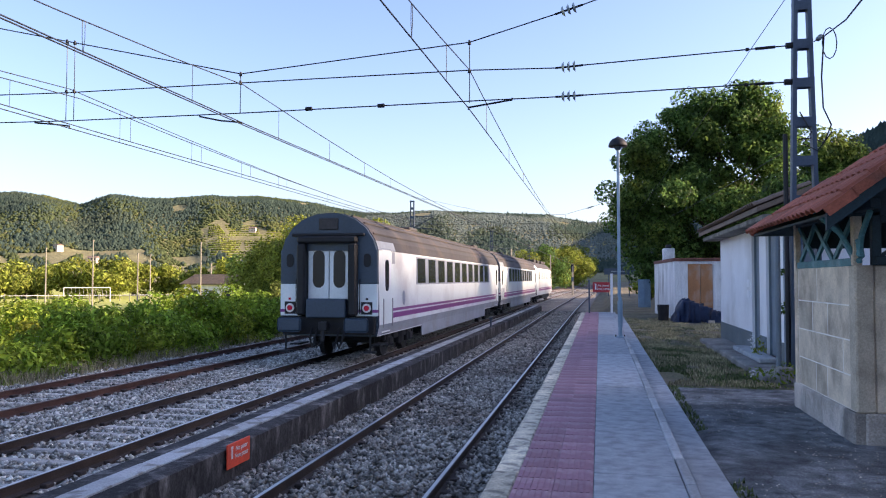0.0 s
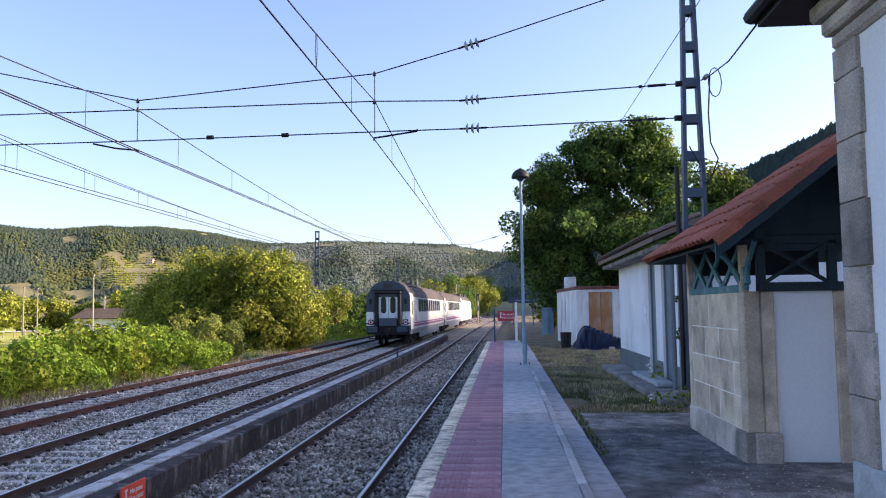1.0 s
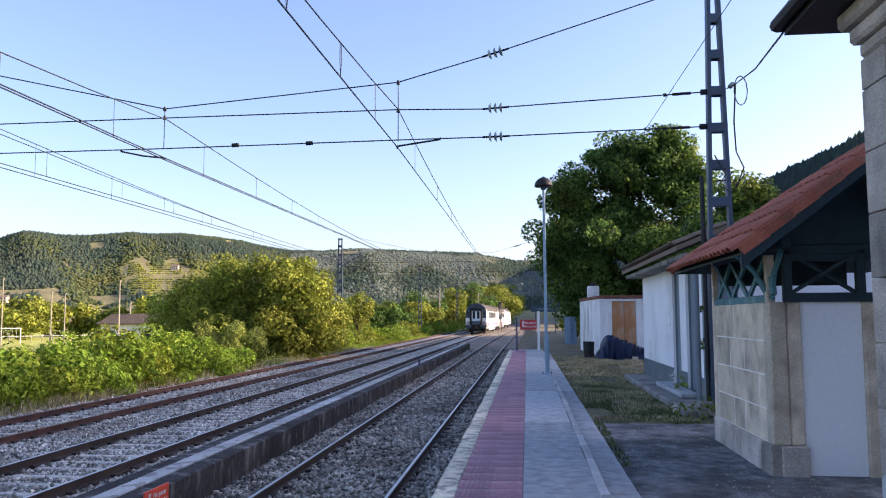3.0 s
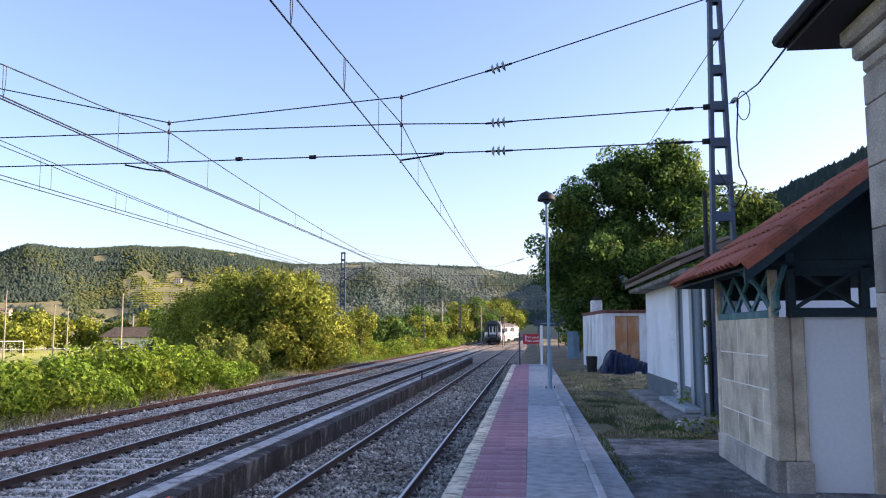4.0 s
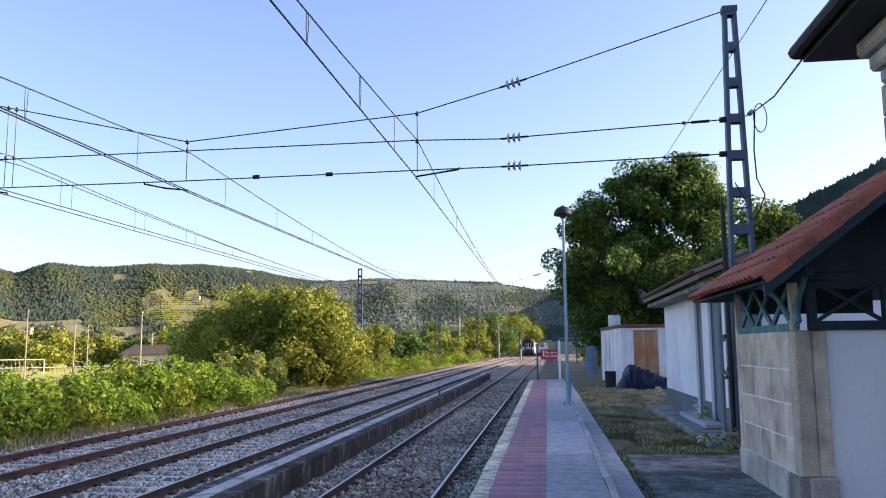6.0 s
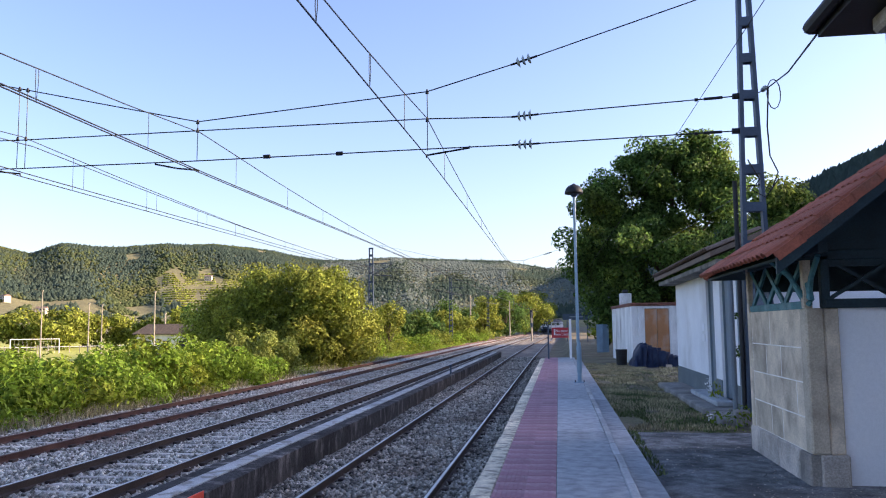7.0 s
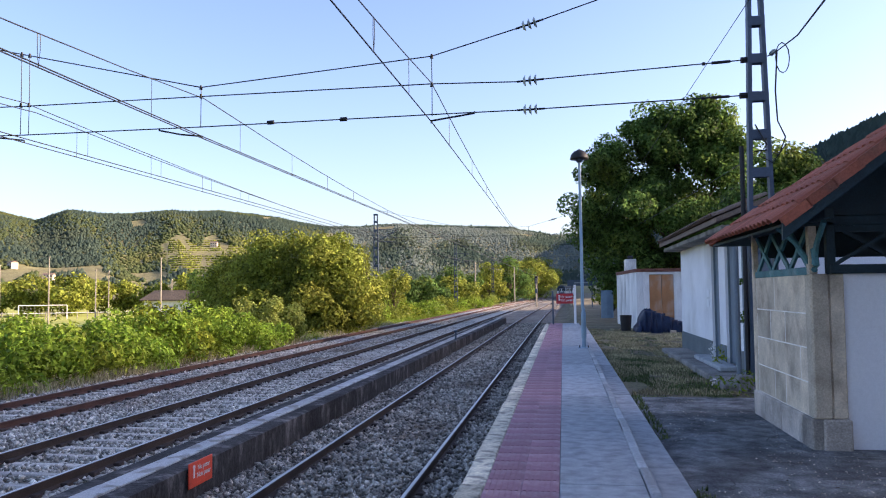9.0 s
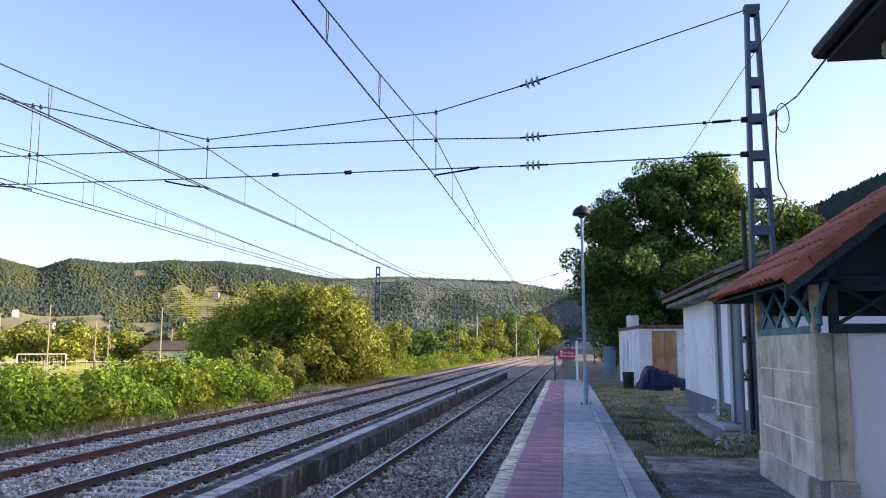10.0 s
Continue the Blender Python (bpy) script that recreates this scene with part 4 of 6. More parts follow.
def build_kiosk():
    kx0, kx1, ky0, ky1, zb, zt = 2.95, 4.95, 10.0, 12.85, -0.2, 1.92
    k = group("toilet_pavilion", "small stone pavilion with dark timber lattice and red tiled roof", "outbuilding")
    core = B()
    box(core, kx0 + 0.0025, kx0 + 0.18, ky0 + 0.05, ky1, zb, zt - 0.02)
    box(core, kx1 - 0.15, kx1, ky0 + 0.05, ky1, zb, zt - 0.02)
    box(core, kx0 + 0.18, kx1 - 0.15, ky1 - 0.15, ky1, zb, zt - 0.02)
    part("mortar_core", core, M_MORTAR, k, "pale mortar between the stones")
    # plinth stones and corner pillars
    y = ky0 - 0.02
    for L in (0.42, 0.95, 0.85, 0.68):
        part("plinth_stone", box(B(), kx0 - 0.045, kx0 + 0.1, y, y + L - 0.012, zb, 0.19, 0.018), M_GRANITE, k)
        y += L
    part("plinth_stone", box(B(), kx0 + 0.08, kx0 + 0.40, ky0 - 0.06, ky0 + 0.1, zb, 0.19, 0.018), M_GRANITE, k)
    part("corner_pillar", box(B(), kx0 - 0.012, kx0 + 0.20, ky0 - 0.03, ky0 + 0.22, 0.19, zt, 0.02), M_SANDST, k, "buff stone corner pillar")
    part("door_jamb", box(B(), kx0 + 0.205, kx0 + 0.375, ky0 + 0.0, ky0 + 0.22, 0.19, zt, 0.015), M_SANDST, k)
    part("door_jamb", box(B(), kx0 + 1.10, kx1, ky0 - 0.0, ky0 + 0.22, zb, zt, 0.015), M_SANDST, k)
    part("corner_pillar", box(B(), kx0 - 0.012, kx0 + 0.16, ky1 - 0.14, ky1 + 0.02, zb, zt, 0.015), M_SANDST, k)
    part("door_panel", box(B(), kx0 + 0.38, kx0 + 1.10, ky0 + 0.05, ky0 + 0.10, zb + 0.02, zt + 0.01, 0.004), M_PANEL, k, "white painted door panel")
    # four courses of squared stone in the side wall
    cuts = ((0.19, 0.60, (1.0, 0.55, 0.95)), (0.60, 1.02, (0.3, 2.2)), (1.02, 1.44, (0.95, 0.75, 0.8)), (1.44, zt, (1.45, 1.05)))
    for z0, z1, lens in cuts:
        y = ky0 + 0.225
        for L in lens:
            part("wall_stone", box(B(), kx0, kx0 + 0.12, y + 0.014, min(y + L, ky1 - 0.145) - 0.014, z0 + 0.007, z1 - 0.007, 0.004), M_SANDST, k)
            y += L
    # timber: posts, sill and head beams, lattice and braces
    bm = box(B(), kx0 - 0.01, kx0 + 0.09, ky0 + 0.02, ky0 + 0.12, zt, 2.60, 0.008)
    part("timber_post", bm, M_SANDST, k, "cream painted corner post")
    bm = box(B(), kx0 - 0.02, kx0 + 0.06, ky1 - 0.08, ky1 + 0.02, -0.2, 2.60, 0.008)
    part("timber_post", bm, M_SANDST, k, "cream painted corner post")
    part("sill_beam", box(B(), kx0, kx0 + 0.09, ky0 + 0.13, ky1 - 0.09, zt - 0.01, zt + 0.09, 0.01), M_TEAL, k, "faded teal sill beam")
    part("head_beam", box(B(), kx0 - 0.01, kx0 + 0.10, ky0 - 0.6, ky1 + 0.5, 2.54, 2.66, 0.01), M_DKTEAL, k)
    n = 3
    y0, y1, z0, z1 = ky0 + 0.16, ky1 - 0.1, zt + 0.08, 2.54
    step = (y1 - y0) / n
    for i in range(n):
        for a, b in ((0, 1), (1, 0)):
            bm = bar(B(), (kx0 + 0.04 + 0.012 * a, y0 + (i + a) * step, z0), (kx0 + 0.04 + 0.012 * a, y0 + (i + b) * step, z1), 0.035, 0.075)
            part("lattice_slat", bm, M_TEAL, k)
    # front: beam, crossed braces, brackets
    yf = ky0 + 0.02
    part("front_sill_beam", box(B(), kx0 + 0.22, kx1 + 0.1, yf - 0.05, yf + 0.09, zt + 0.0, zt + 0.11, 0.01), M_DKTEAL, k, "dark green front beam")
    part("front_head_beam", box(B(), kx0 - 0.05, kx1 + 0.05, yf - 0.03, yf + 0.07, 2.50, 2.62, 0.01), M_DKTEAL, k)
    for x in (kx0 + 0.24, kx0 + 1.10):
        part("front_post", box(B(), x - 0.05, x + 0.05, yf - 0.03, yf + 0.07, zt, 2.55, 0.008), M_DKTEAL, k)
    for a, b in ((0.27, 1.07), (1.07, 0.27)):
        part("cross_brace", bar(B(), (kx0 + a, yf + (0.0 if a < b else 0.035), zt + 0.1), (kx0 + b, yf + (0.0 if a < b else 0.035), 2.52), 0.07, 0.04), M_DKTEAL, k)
    bm = B()
    tube(bm, [(kx0 + 0.04, yf - 0.05, zt + 0.12), (kx0 + 0.04, yf - 0.16, zt + 0.36), (kx0 + 0.04, yf - 0.45, 2.52)], 0.035, 6)
    tube(bm, [(kx0 + 0.04, yf - 0.04, zt + 0.05), (kx0 + 0.04, yf - 0.12, zt + 0.10), (kx0 + 0.04, yf - 0.04, zt + 0.30)], 0.04, 6)
    part("carved_bracket", bm, M_TEAL, k, "carved teal eave bracket")
    bm = B()
    tube(bm, [(kx0 + 0.02, yf + 0.05, zt + 0.12), (kx0 - 0.14, yf + 0.05, zt + 0.38), (kx0 - 0.42, yf + 0.05, 2.56)], 0.03, 6)
    part("carved_bracket", bm, M_TEAL, k, "carved teal eave bracket")
    # gable boards and roof
    ex, ez, rx, rz, ry0, ry1, hip = 2.44, 2.47, 3.95, 3.63, 9.12, 13.40, 9.95
    bm = B()
    vs = [bm.verts.new((x, y, z)) for y in (yf, yf + 0.03) for x, z in ((kx0 - 0.1, 2.62), (kx1 + 0.1, 2.62), (rx, rz - 0.1))]
    for f in ((0, 1, 2), (5, 4, 3), (0, 3, 4, 1), (1, 4, 5, 2), (2, 5, 3, 0)):
        bm.faces.new([vs[i] for i in f])
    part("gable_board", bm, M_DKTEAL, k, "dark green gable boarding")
    # Dark sheet added behind the braces to paint in the interior's shade.
    part("back_board", box(B(), kx0 + 0.1, kx1, ky1 - 0.1, ky1 - 0.06, 2.22, 2.9), M_DKTEAL, k, "dark sheet added for the pavilion's shaded inside")
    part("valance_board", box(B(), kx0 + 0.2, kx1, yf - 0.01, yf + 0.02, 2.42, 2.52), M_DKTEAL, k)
    fx = 2 * rx - ex

    def slab(name, corners, mat, label="", lift=0.0, thick=0.03):
        """A sheet over the plan corners (x, y, z)."""
        bm = B()
        lo = [bm.verts.new((x, y, z + lift - thick)) for x, y, z in corners]
        hi = [bm.verts.new((x, y, z + lift)) for x, y, z in corners]
        bm.faces.new(lo[::-1])
        bm.faces.new(hi)
        for i in range(len(corners)):
            j = (i + 1) % len(corners)
            bm.faces.new((lo[i], lo[j], hi[j], hi[i]))
        return part(name, bm, mat, k, label)

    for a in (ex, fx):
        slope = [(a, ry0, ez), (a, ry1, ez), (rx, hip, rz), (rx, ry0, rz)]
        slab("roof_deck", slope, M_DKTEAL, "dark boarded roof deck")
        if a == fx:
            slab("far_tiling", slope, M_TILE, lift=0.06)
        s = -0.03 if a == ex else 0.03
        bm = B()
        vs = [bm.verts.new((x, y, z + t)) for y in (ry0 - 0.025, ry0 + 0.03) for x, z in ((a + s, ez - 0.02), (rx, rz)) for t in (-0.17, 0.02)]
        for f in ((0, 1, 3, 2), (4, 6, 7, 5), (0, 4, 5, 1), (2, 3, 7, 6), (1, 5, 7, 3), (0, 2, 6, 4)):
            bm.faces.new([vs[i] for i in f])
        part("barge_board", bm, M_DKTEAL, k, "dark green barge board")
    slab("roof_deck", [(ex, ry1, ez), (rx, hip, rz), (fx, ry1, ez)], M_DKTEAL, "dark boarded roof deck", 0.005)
    slab("hip_tiling", [(ex, ry1, ez), (rx, hip, rz), (fx, ry1, ez)], M_TILE, "hipped rear slope of clay tiles", 0.04)
    m = barrel_tile(M_TILE)
    tiled_slope(k, m, ex - 0.06, ez, rx, rz, ry0 + 0.0, ry1, hip=hip)
    # flat verge tiles along the front edge
    sl = math.hypot(rx - ex, rz - ez)
    for j in range(5):
        d0, d1 = j * 0.35 - 0.04, j * 0.35 + 0.33
        u = Vector(((rx - ex) / sl, 0, (rz - ez) / sl))
        a, b = Vector((ex, ry0 - 0.015, ez + 0.035)) + u * d0, Vector((ex, ry0 - 0.015, ez + 0.02)) + u * d1
        part("verge_tile", bar(B(), a, b, 0.05, 0.11), M_TILE, k)
    for i in range(2):
        part("ridge_tile", tube(B(), [(rx, ry0 + i * 0.39, rz + 0.05), (rx, ry0 + i * 0.39 + 0.42, rz + 0.04)], 0.09, 8, 0.08), M_TILE, k)
    p, q = Vector((ex, ry1, ez + 0.05)), Vector((rx, hip, rz + 0.05))
    for i in range(10):
        part("hip_tile", tube(B(), [p.lerp(q, i / 10), p.lerp(q, (i + 1.08) / 10)], 0.085, 8, 0.07), M_TILE, k)


def build_shed():
    s = group("plastered_shed", "low white plastered shed with grey plinth and tall doors", "outbuilding")
    x0, x1, y0, y1, top = 3.78, 8.8, 17.4, 26.2, 3.12
    doors = ((18.25, 19.27, 2.93), (20.04, 21.0, 2.93))
    for a, b in ((y0, 18.25), (19.27, 20.04), (21.0, y1)):
        part("wall", box(B(), x0, x0 + 0.3, a, b, -0.3, top), M_WHITE, s)
    for a, b, h in doors:
        part("door_lintel", box(B(), x0, x0 + 0.3, a, b, h, top), M_WHITE, s)
    for a, b, c, d in ((x0 + 0.3, x1, y1 - 0.3, y1), (x0 + 0.3, x1, y0, y0 + 0.3), (x1 - 0.3, x1, y0 + 0.3, y1 - 0.3)):
        part("wall", box(B(), a, b, c, d, -0.3, top), M_WHITE, s)
    for a, b in ((y0, 18.22), (19.30, 20.01), (21.03, y1 + 0.015)):
        part("plinth", box(B(), x0 - 0.018, x0 + 0.05, a, b, -0.3, 0.42, 0.005), M_PLINTH, s, "grey painted plinth")
    part("plinth", box(B(), x0 - 0.018, x1, y1 - 0.05, y1 + 0.015, -0.3, 0.42, 0.005), M_PLINTH, s, "grey painted plinth")
    for a, b, h in doors:
        d = part("door", box(B(), x0 + 0.10, x0 + 0.15, a, b, 0.02, h, 0.004), M_GREYDOOR, s, "blue-grey door, closed")
        bm = B()
        for yy in (a, b - 0.05):
            box(bm, x0 + 0.06, x0 + 0.17, yy, yy + 0.05, 0.02, h)
        part("door_frame", bm, M_GREYDOOR, d)
        part("lever_handle", box(B(), x0 + 0.06, x0 + 0.10, a + 0.1, a + 0.2, 1.05, 1.08, 0.005), M_DARK, d)
    # End of the white wall, its shade put into a blue-grey colour.
    part("corner_pilaster", box(B(), x0 - 0.03, x0 + 0.5, y0 - 0.35, y0, -0.2, 3.0, 0.01), M_GREYDOOR, s, "shed wall end, its shade painted blue-grey")
    for z in (1.55, 1.28):
        part("notice_plate", box(B(), x0 - 0.02, x0, 21.3, 21.62, z, z + 0.2, 0.004), M_PANEL, s, "small white notice plate")
    # tiled roof on a thick eave
    ex, ez, rx, rz = 3.18, 3.14, 6.3, 4.39
    bm = B()
    for a in (ex, 2 * rx - ex):
        vs = [bm.verts.new((x, y, z + t)) for y in (y0 - 0.4, y1 + 0.45) for x, z in ((a, ez), (rx, rz)) for t in (0.0, 0.11)]
        for f in ((0, 1, 3, 2), (4, 6, 7, 5), (0, 4, 5, 1), (2, 3, 7, 6), (1, 5, 7, 3), (0, 2, 6, 4)):
            bm.faces.new([vs[i] for i in f])
    part("roof", bm, M_TILEDARK, s, "weathered brown roof")
    part("eave_soffit", box(B(), ex + 0.12, x0 + 0.02, y0 - 0.3, y1 + 0.35, 2.98, 3.1, 0.02), M_OLDCONC, s)
    m = barrel_tile(M_TILEDARK, 0.45, 0.26, 0.09)
    sl = math.hypot(rx - ex, rz - ez)
    for j in range(3):
        for i in range(40):
            ob = new("eave_tile", m)
            ob.parent = s
            ob.matrix_basis = pose(ex - 0.05 + j * 0.38 * (rx - ex) / sl, y0 - 0.35 + (i + 0.5) * 0.235, ez + 0.12 + j * 0.38 * (rz - ez) / sl, 0, 0, -90) @ pose(0, 0, 0, 22, 0, 0)
    for i in range(10):
        part("verge_tile", bar(B(), (ex + (rx - ex) * i / 10, y1 + 0.4, ez + 0.16 + (rz - ez) * i / 10), (ex + (rx - ex) * (i + 1.1) / 10, y1 + 0.4, ez + 0.14 + (rz - ez) * (i + 1.1) / 10), 0.12, 0.16), M_TILEDARK, s)
    tagged(part("door_step_slab", box(B(), 3.0, 3.76, 15.6, 25.2, -0.4, -0.05, 0.03), M_OLDCONC), "low concrete step along the shed wall", "step")
    tagged(part("door_step", box(B(), 3.35, 3.74, 17.9, 21.3, -0.05, 0.06, 0.02), M_CONC), "pale concrete door step at the shed", "step")


def build_hut():
    h = group("whitewashed_hut", "peeling whitewashed hut with brick coping and rusty door", "outbuilding")
    A, Bq, C, D = Vector((3.54, 39.2, 0)), Vector((8.2, 39.4, 0)), Vector((8.0, 47.5, 0)), Vector((3.12, 47.0, 0))

    def wall(p, q, z0, z1, t, mat, name="wall", label="", bev=0.0):
        d = (q - p)
        a = math.atan2(d.y, d.x)
        return part(name, box(B(), 0, d.length, 0, t, z0, z1, bev), mat, h, label, at=Matrix.Translation(p) @ Matrix.Rotation(a, 4, "Z"))

    wall(A, A + (Bq - A) * 0.13, -0.3, 2.62, 0.25, M_OLDWHITE)
    wall(A + (Bq - A) * 0.38, Bq, -0.3, 2.62, 0.25, M_OLDWHITE)
    wall(A + (Bq - A) * 0.13, A + (Bq - A) * 0.38, 2.5, 2.62, 0.25, M_OLDWHITE)
    wall(D, A, -0.3, 2.62, 0.25, M_OLDWHITE)
    wall(Bq, C, -0.3, 2.62, 0.25, M_OLDWHITE)
    wall(C, D, -0.3, 2.62, 0.25, M_OLDWHITE)
    u = (Bq - A).normalized()
    for k in range(2):
        wall(A + u * (0.62 + k * 0.58), A + u * (1.18 + k * 0.58), -0.2, 2.48, 0.05, M_RUSTDOOR, "sheet_door", "rust-brown sheet metal door leaf")
    for a in (0.0, 0.30, 1.80, 2.2):
        wall(A + u * a + Vector((0, -0.06, 0)), A + u * (a + 0.12) + Vector((0, -0.06, 0)), -0.25, 2.6, 0.1, M_OLDWHITE, "pilaster", bev=0.01)
    for p, q in ((A, Bq), (D, A)):
        n = int((q - p).length / 0.26)
        for i in range(n):
            v = (q - p) * (i / n)
            w = (q - p) * ((i + 0.95) / n)
            for zz in (2.63, 2.71):
                wall(p + v + Vector((-0.05, -0.06 if zz < 2.7 else -0.1, 0)), p + w + Vector((-0.05, -0.06 if zz < 2.7 else -0.1, 0)), zz, zz + 0.07, 0.3, M_BRICK, "brick")
    bm = B()
    vs = [bm.verts.new((v.x, v.y, 2.74 + 0.02 * i)) for i, v in enumerate((A, Bq, C, D))]
    bm.faces.new(vs)
    bmesh.ops.solidify(bm, geom=bm.faces[:], thickness=0.06)
    part("roof", bm, M_OLDCONC, h)
    part("chimney", box(B(), 3.35, 3.95, 43.5, 44.2, 2.7, 3.42, 0.03), M_OLDWHITE, h, "small whitewashed chimney block")
    part("chimney_cap", box(B(), 3.5, 3.8, 43.7, 44.0, 3.42, 3.62, 0.05), M_DARK, h)
    wall(Vector((3.2, 45.6, 0)), Vector((3.26, 44.8, 0)), -0.1, 2.1, 0.05, M_GREYDOOR, "side_door", "narrow grey side door")

    # draped tarpaulin
    bm = B()
    n, m = 34, 16
    g = []
    for j in range(m + 1):
        row = []
        for i in range(n + 1):
            u_, v_ = i / n, j / m
            x, y = 3.22 + 2.3 * u_, 36.4 + 1.5 * v_
            hgt = 0.92 * (min(1, 6 * v_) ** 0.6) * (min(1, 5 * u_) ** 0.6) * min(1, 5 * (1 - u_) + 0.45) ** 0.5
            hgt *= 0.80 + 0.28 * math.sin(u_ * 4.4 + 0.6) + 0.13 * noise.noise((u_ * 9, v_ * 4, 1))
            fold = 0.2 * noise.noise((u_ * 17, v_ * 3, 4)) + 0.09 * math.sin(u_ * 40 + v_ * 6 + 3 * noise.noise((u_ * 5, v_ * 5, 2)))
            row.append(bm.verts.new((x + fold * 0.5, y - fold * 1.2, -0.2 + max(0.0, hgt + fold * 0.5 * min(1, hgt * 2)))))
        g.append(row)
    for j in range(m):
        for i in range(n):
            bm.faces.new((g[j][i], g[j][i + 1], g[j + 1][i + 1], g[j + 1][i]))
    bmesh.ops.solidify(bm, geom=bm.faces[:], thickness=0.01)
    tagged(part("tarpaulin", bm, M_TARP, smooth=True), "crumpled dark blue tarpaulin over a heap beside the hut", "tarpaulin")
    bm = B()
    tube(bm, [(2.95, 38.6, -0.2), (2.95, 38.6, 0.55)], 0.24, 12, 0.28)
    tagged(part("black_bin", bm, M_DARK), "black plastic bin against the hut wall", "bin")
    bm = B()
    box(bm, 4.7, 4.95, 36.15, 36.35, -0.2, -0.06, 0.02)
    tagged(part("loose_block", bm, M_SANDST), "loose pale stone block before the tarpaulin", "stone")
    f = group("corrugated_fence", "grey-green corrugated sheet fence beyond the hut", "fence")
    for i in range(2):
        prof = [(2.62 + i * 0.42 + k * 0.035, 56 + i * 0.3 + (0.03 if k % 2 else 0.0)) for k in range(13)]
        bm = B()
        for (xa, ya), (xb, yb) in zip(prof, prof[1:]):
            bm.faces.new([bm.verts.new(p) for p in ((xa, ya, -0.2), (xb, yb, -0.2), (xb, yb, 1.75), (xa, ya, 1.75))])
        bmesh.ops.remove_doubles(bm, verts=bm.verts[:], dist=0.0005)
        bmesh.ops.solidify(bm, geom=bm.faces[:], thickness=0.012)
        part("sheet", bm, M_LAMPPOLE, f)


# ---- lamp, signs ----
def build_lamp():
    l = group("platform_lamp", "pale blue steel platform lamp with dark mushroom head", "lamp post", at=pose(0.60, 24.4, 0))
    part("base_plate", box(B(), -0.17, 0.17, -0.17, 0.17, 0, 0.02), M_LAMPPOLE, l)
    for x in (-0.13, 0.13):
        for y in (-0.13, 0.13):
            part("anchor_bolt", tube(B(), [(x, y, 0.02), (x, y, 0.07)], 0.014, 6), M_RUST, l)
    part("pole", tube(B(), [(0, 0, 0.02), (0, 0, 1.2), (-0.02, 0, 1.22), (-0.03, 0, 5.72)], 0.065, 10, 0.045), M_LAMPPOLE, l)
    part("door_sleeve", tube(B(), [(0, 0, 0.3), (0, 0, 1.1)], 0.074, 10), M_LAMPPOLE, l)
    bm = B()
    rings = [(0.28, 5.80), (0.285, 5.84), (0.25, 5.95), (0.17, 6.04), (0.06, 6.09), (0.02, 6.12)]
    prev = None
    for r, z in rings:
        c = [bm.verts.new((-0.03 + r * math.cos(a * math.pi / 9), r * math.sin(a * math.pi / 9), z)) for a in range(18)]
        if prev:
            for i in range(18):
                bm.faces.new((prev[i], prev[(i + 1) % 18], c[(i + 1) % 18], c[i]))
        else:
            bm.faces.new(c)
        prev = c
    bm.faces.new(prev)
    part("mushroom_head", bm, M_DARK, l, "dark domed lamp cover", smooth=True)
    part("diffuser", tube(B(), [(-0.03, 0, 5.70), (-0.03, 0, 5.80)], 0.07, 12, 0.14), M_GALV, l)


def lettering(parent, text, size, m, mat, name="lettering"):
    cu = bpy.data.curves.new(name, "FONT")
    cu.body, cu.size, cu.extrude, cu.align_x = text, size, 0.002, "CENTER"
    tmp = bpy.data.objects.new(name, cu)
    scene.collection.objects.link(tmp)
    bpy.context.view_layer.update()
    me = bpy.data.meshes.new_from_object(tmp.evaluated_get(bpy.context.evaluated_depsgraph_get()))
    bpy.data.objects.remove(tmp)
    me.materials.clear()
    me.materials.append(mat)
    ob = new(name, me)
    ob.parent, ob.matrix_basis = parent, m
    return ob


def stop_sign_face(parent, w, h, m):
    """A pictogram of a barred figure as a plain upright bar, and two lines of words."""
    bm = B()
    box(bm, -w * 0.36, -w * 0.30, -0.006, 0, -h * 0.22, h * 0.22)
    box(bm, -w * 0.375, -w * 0.285, -0.006, 0, h * 0.24, h * 0.36)
    ob = part("pictogram", bm, M_SIGNWHITE, parent, "plain white pictogram", at=m)
    for txt, z in (("No pasar", h * 0.08), ("Non pasar", -h * 0.26)):
        lettering(parent, txt, h * 0.34, m @ pose(w * 0.10, -0.004, z, 90, 0, 0), M_SIGNWHITE)


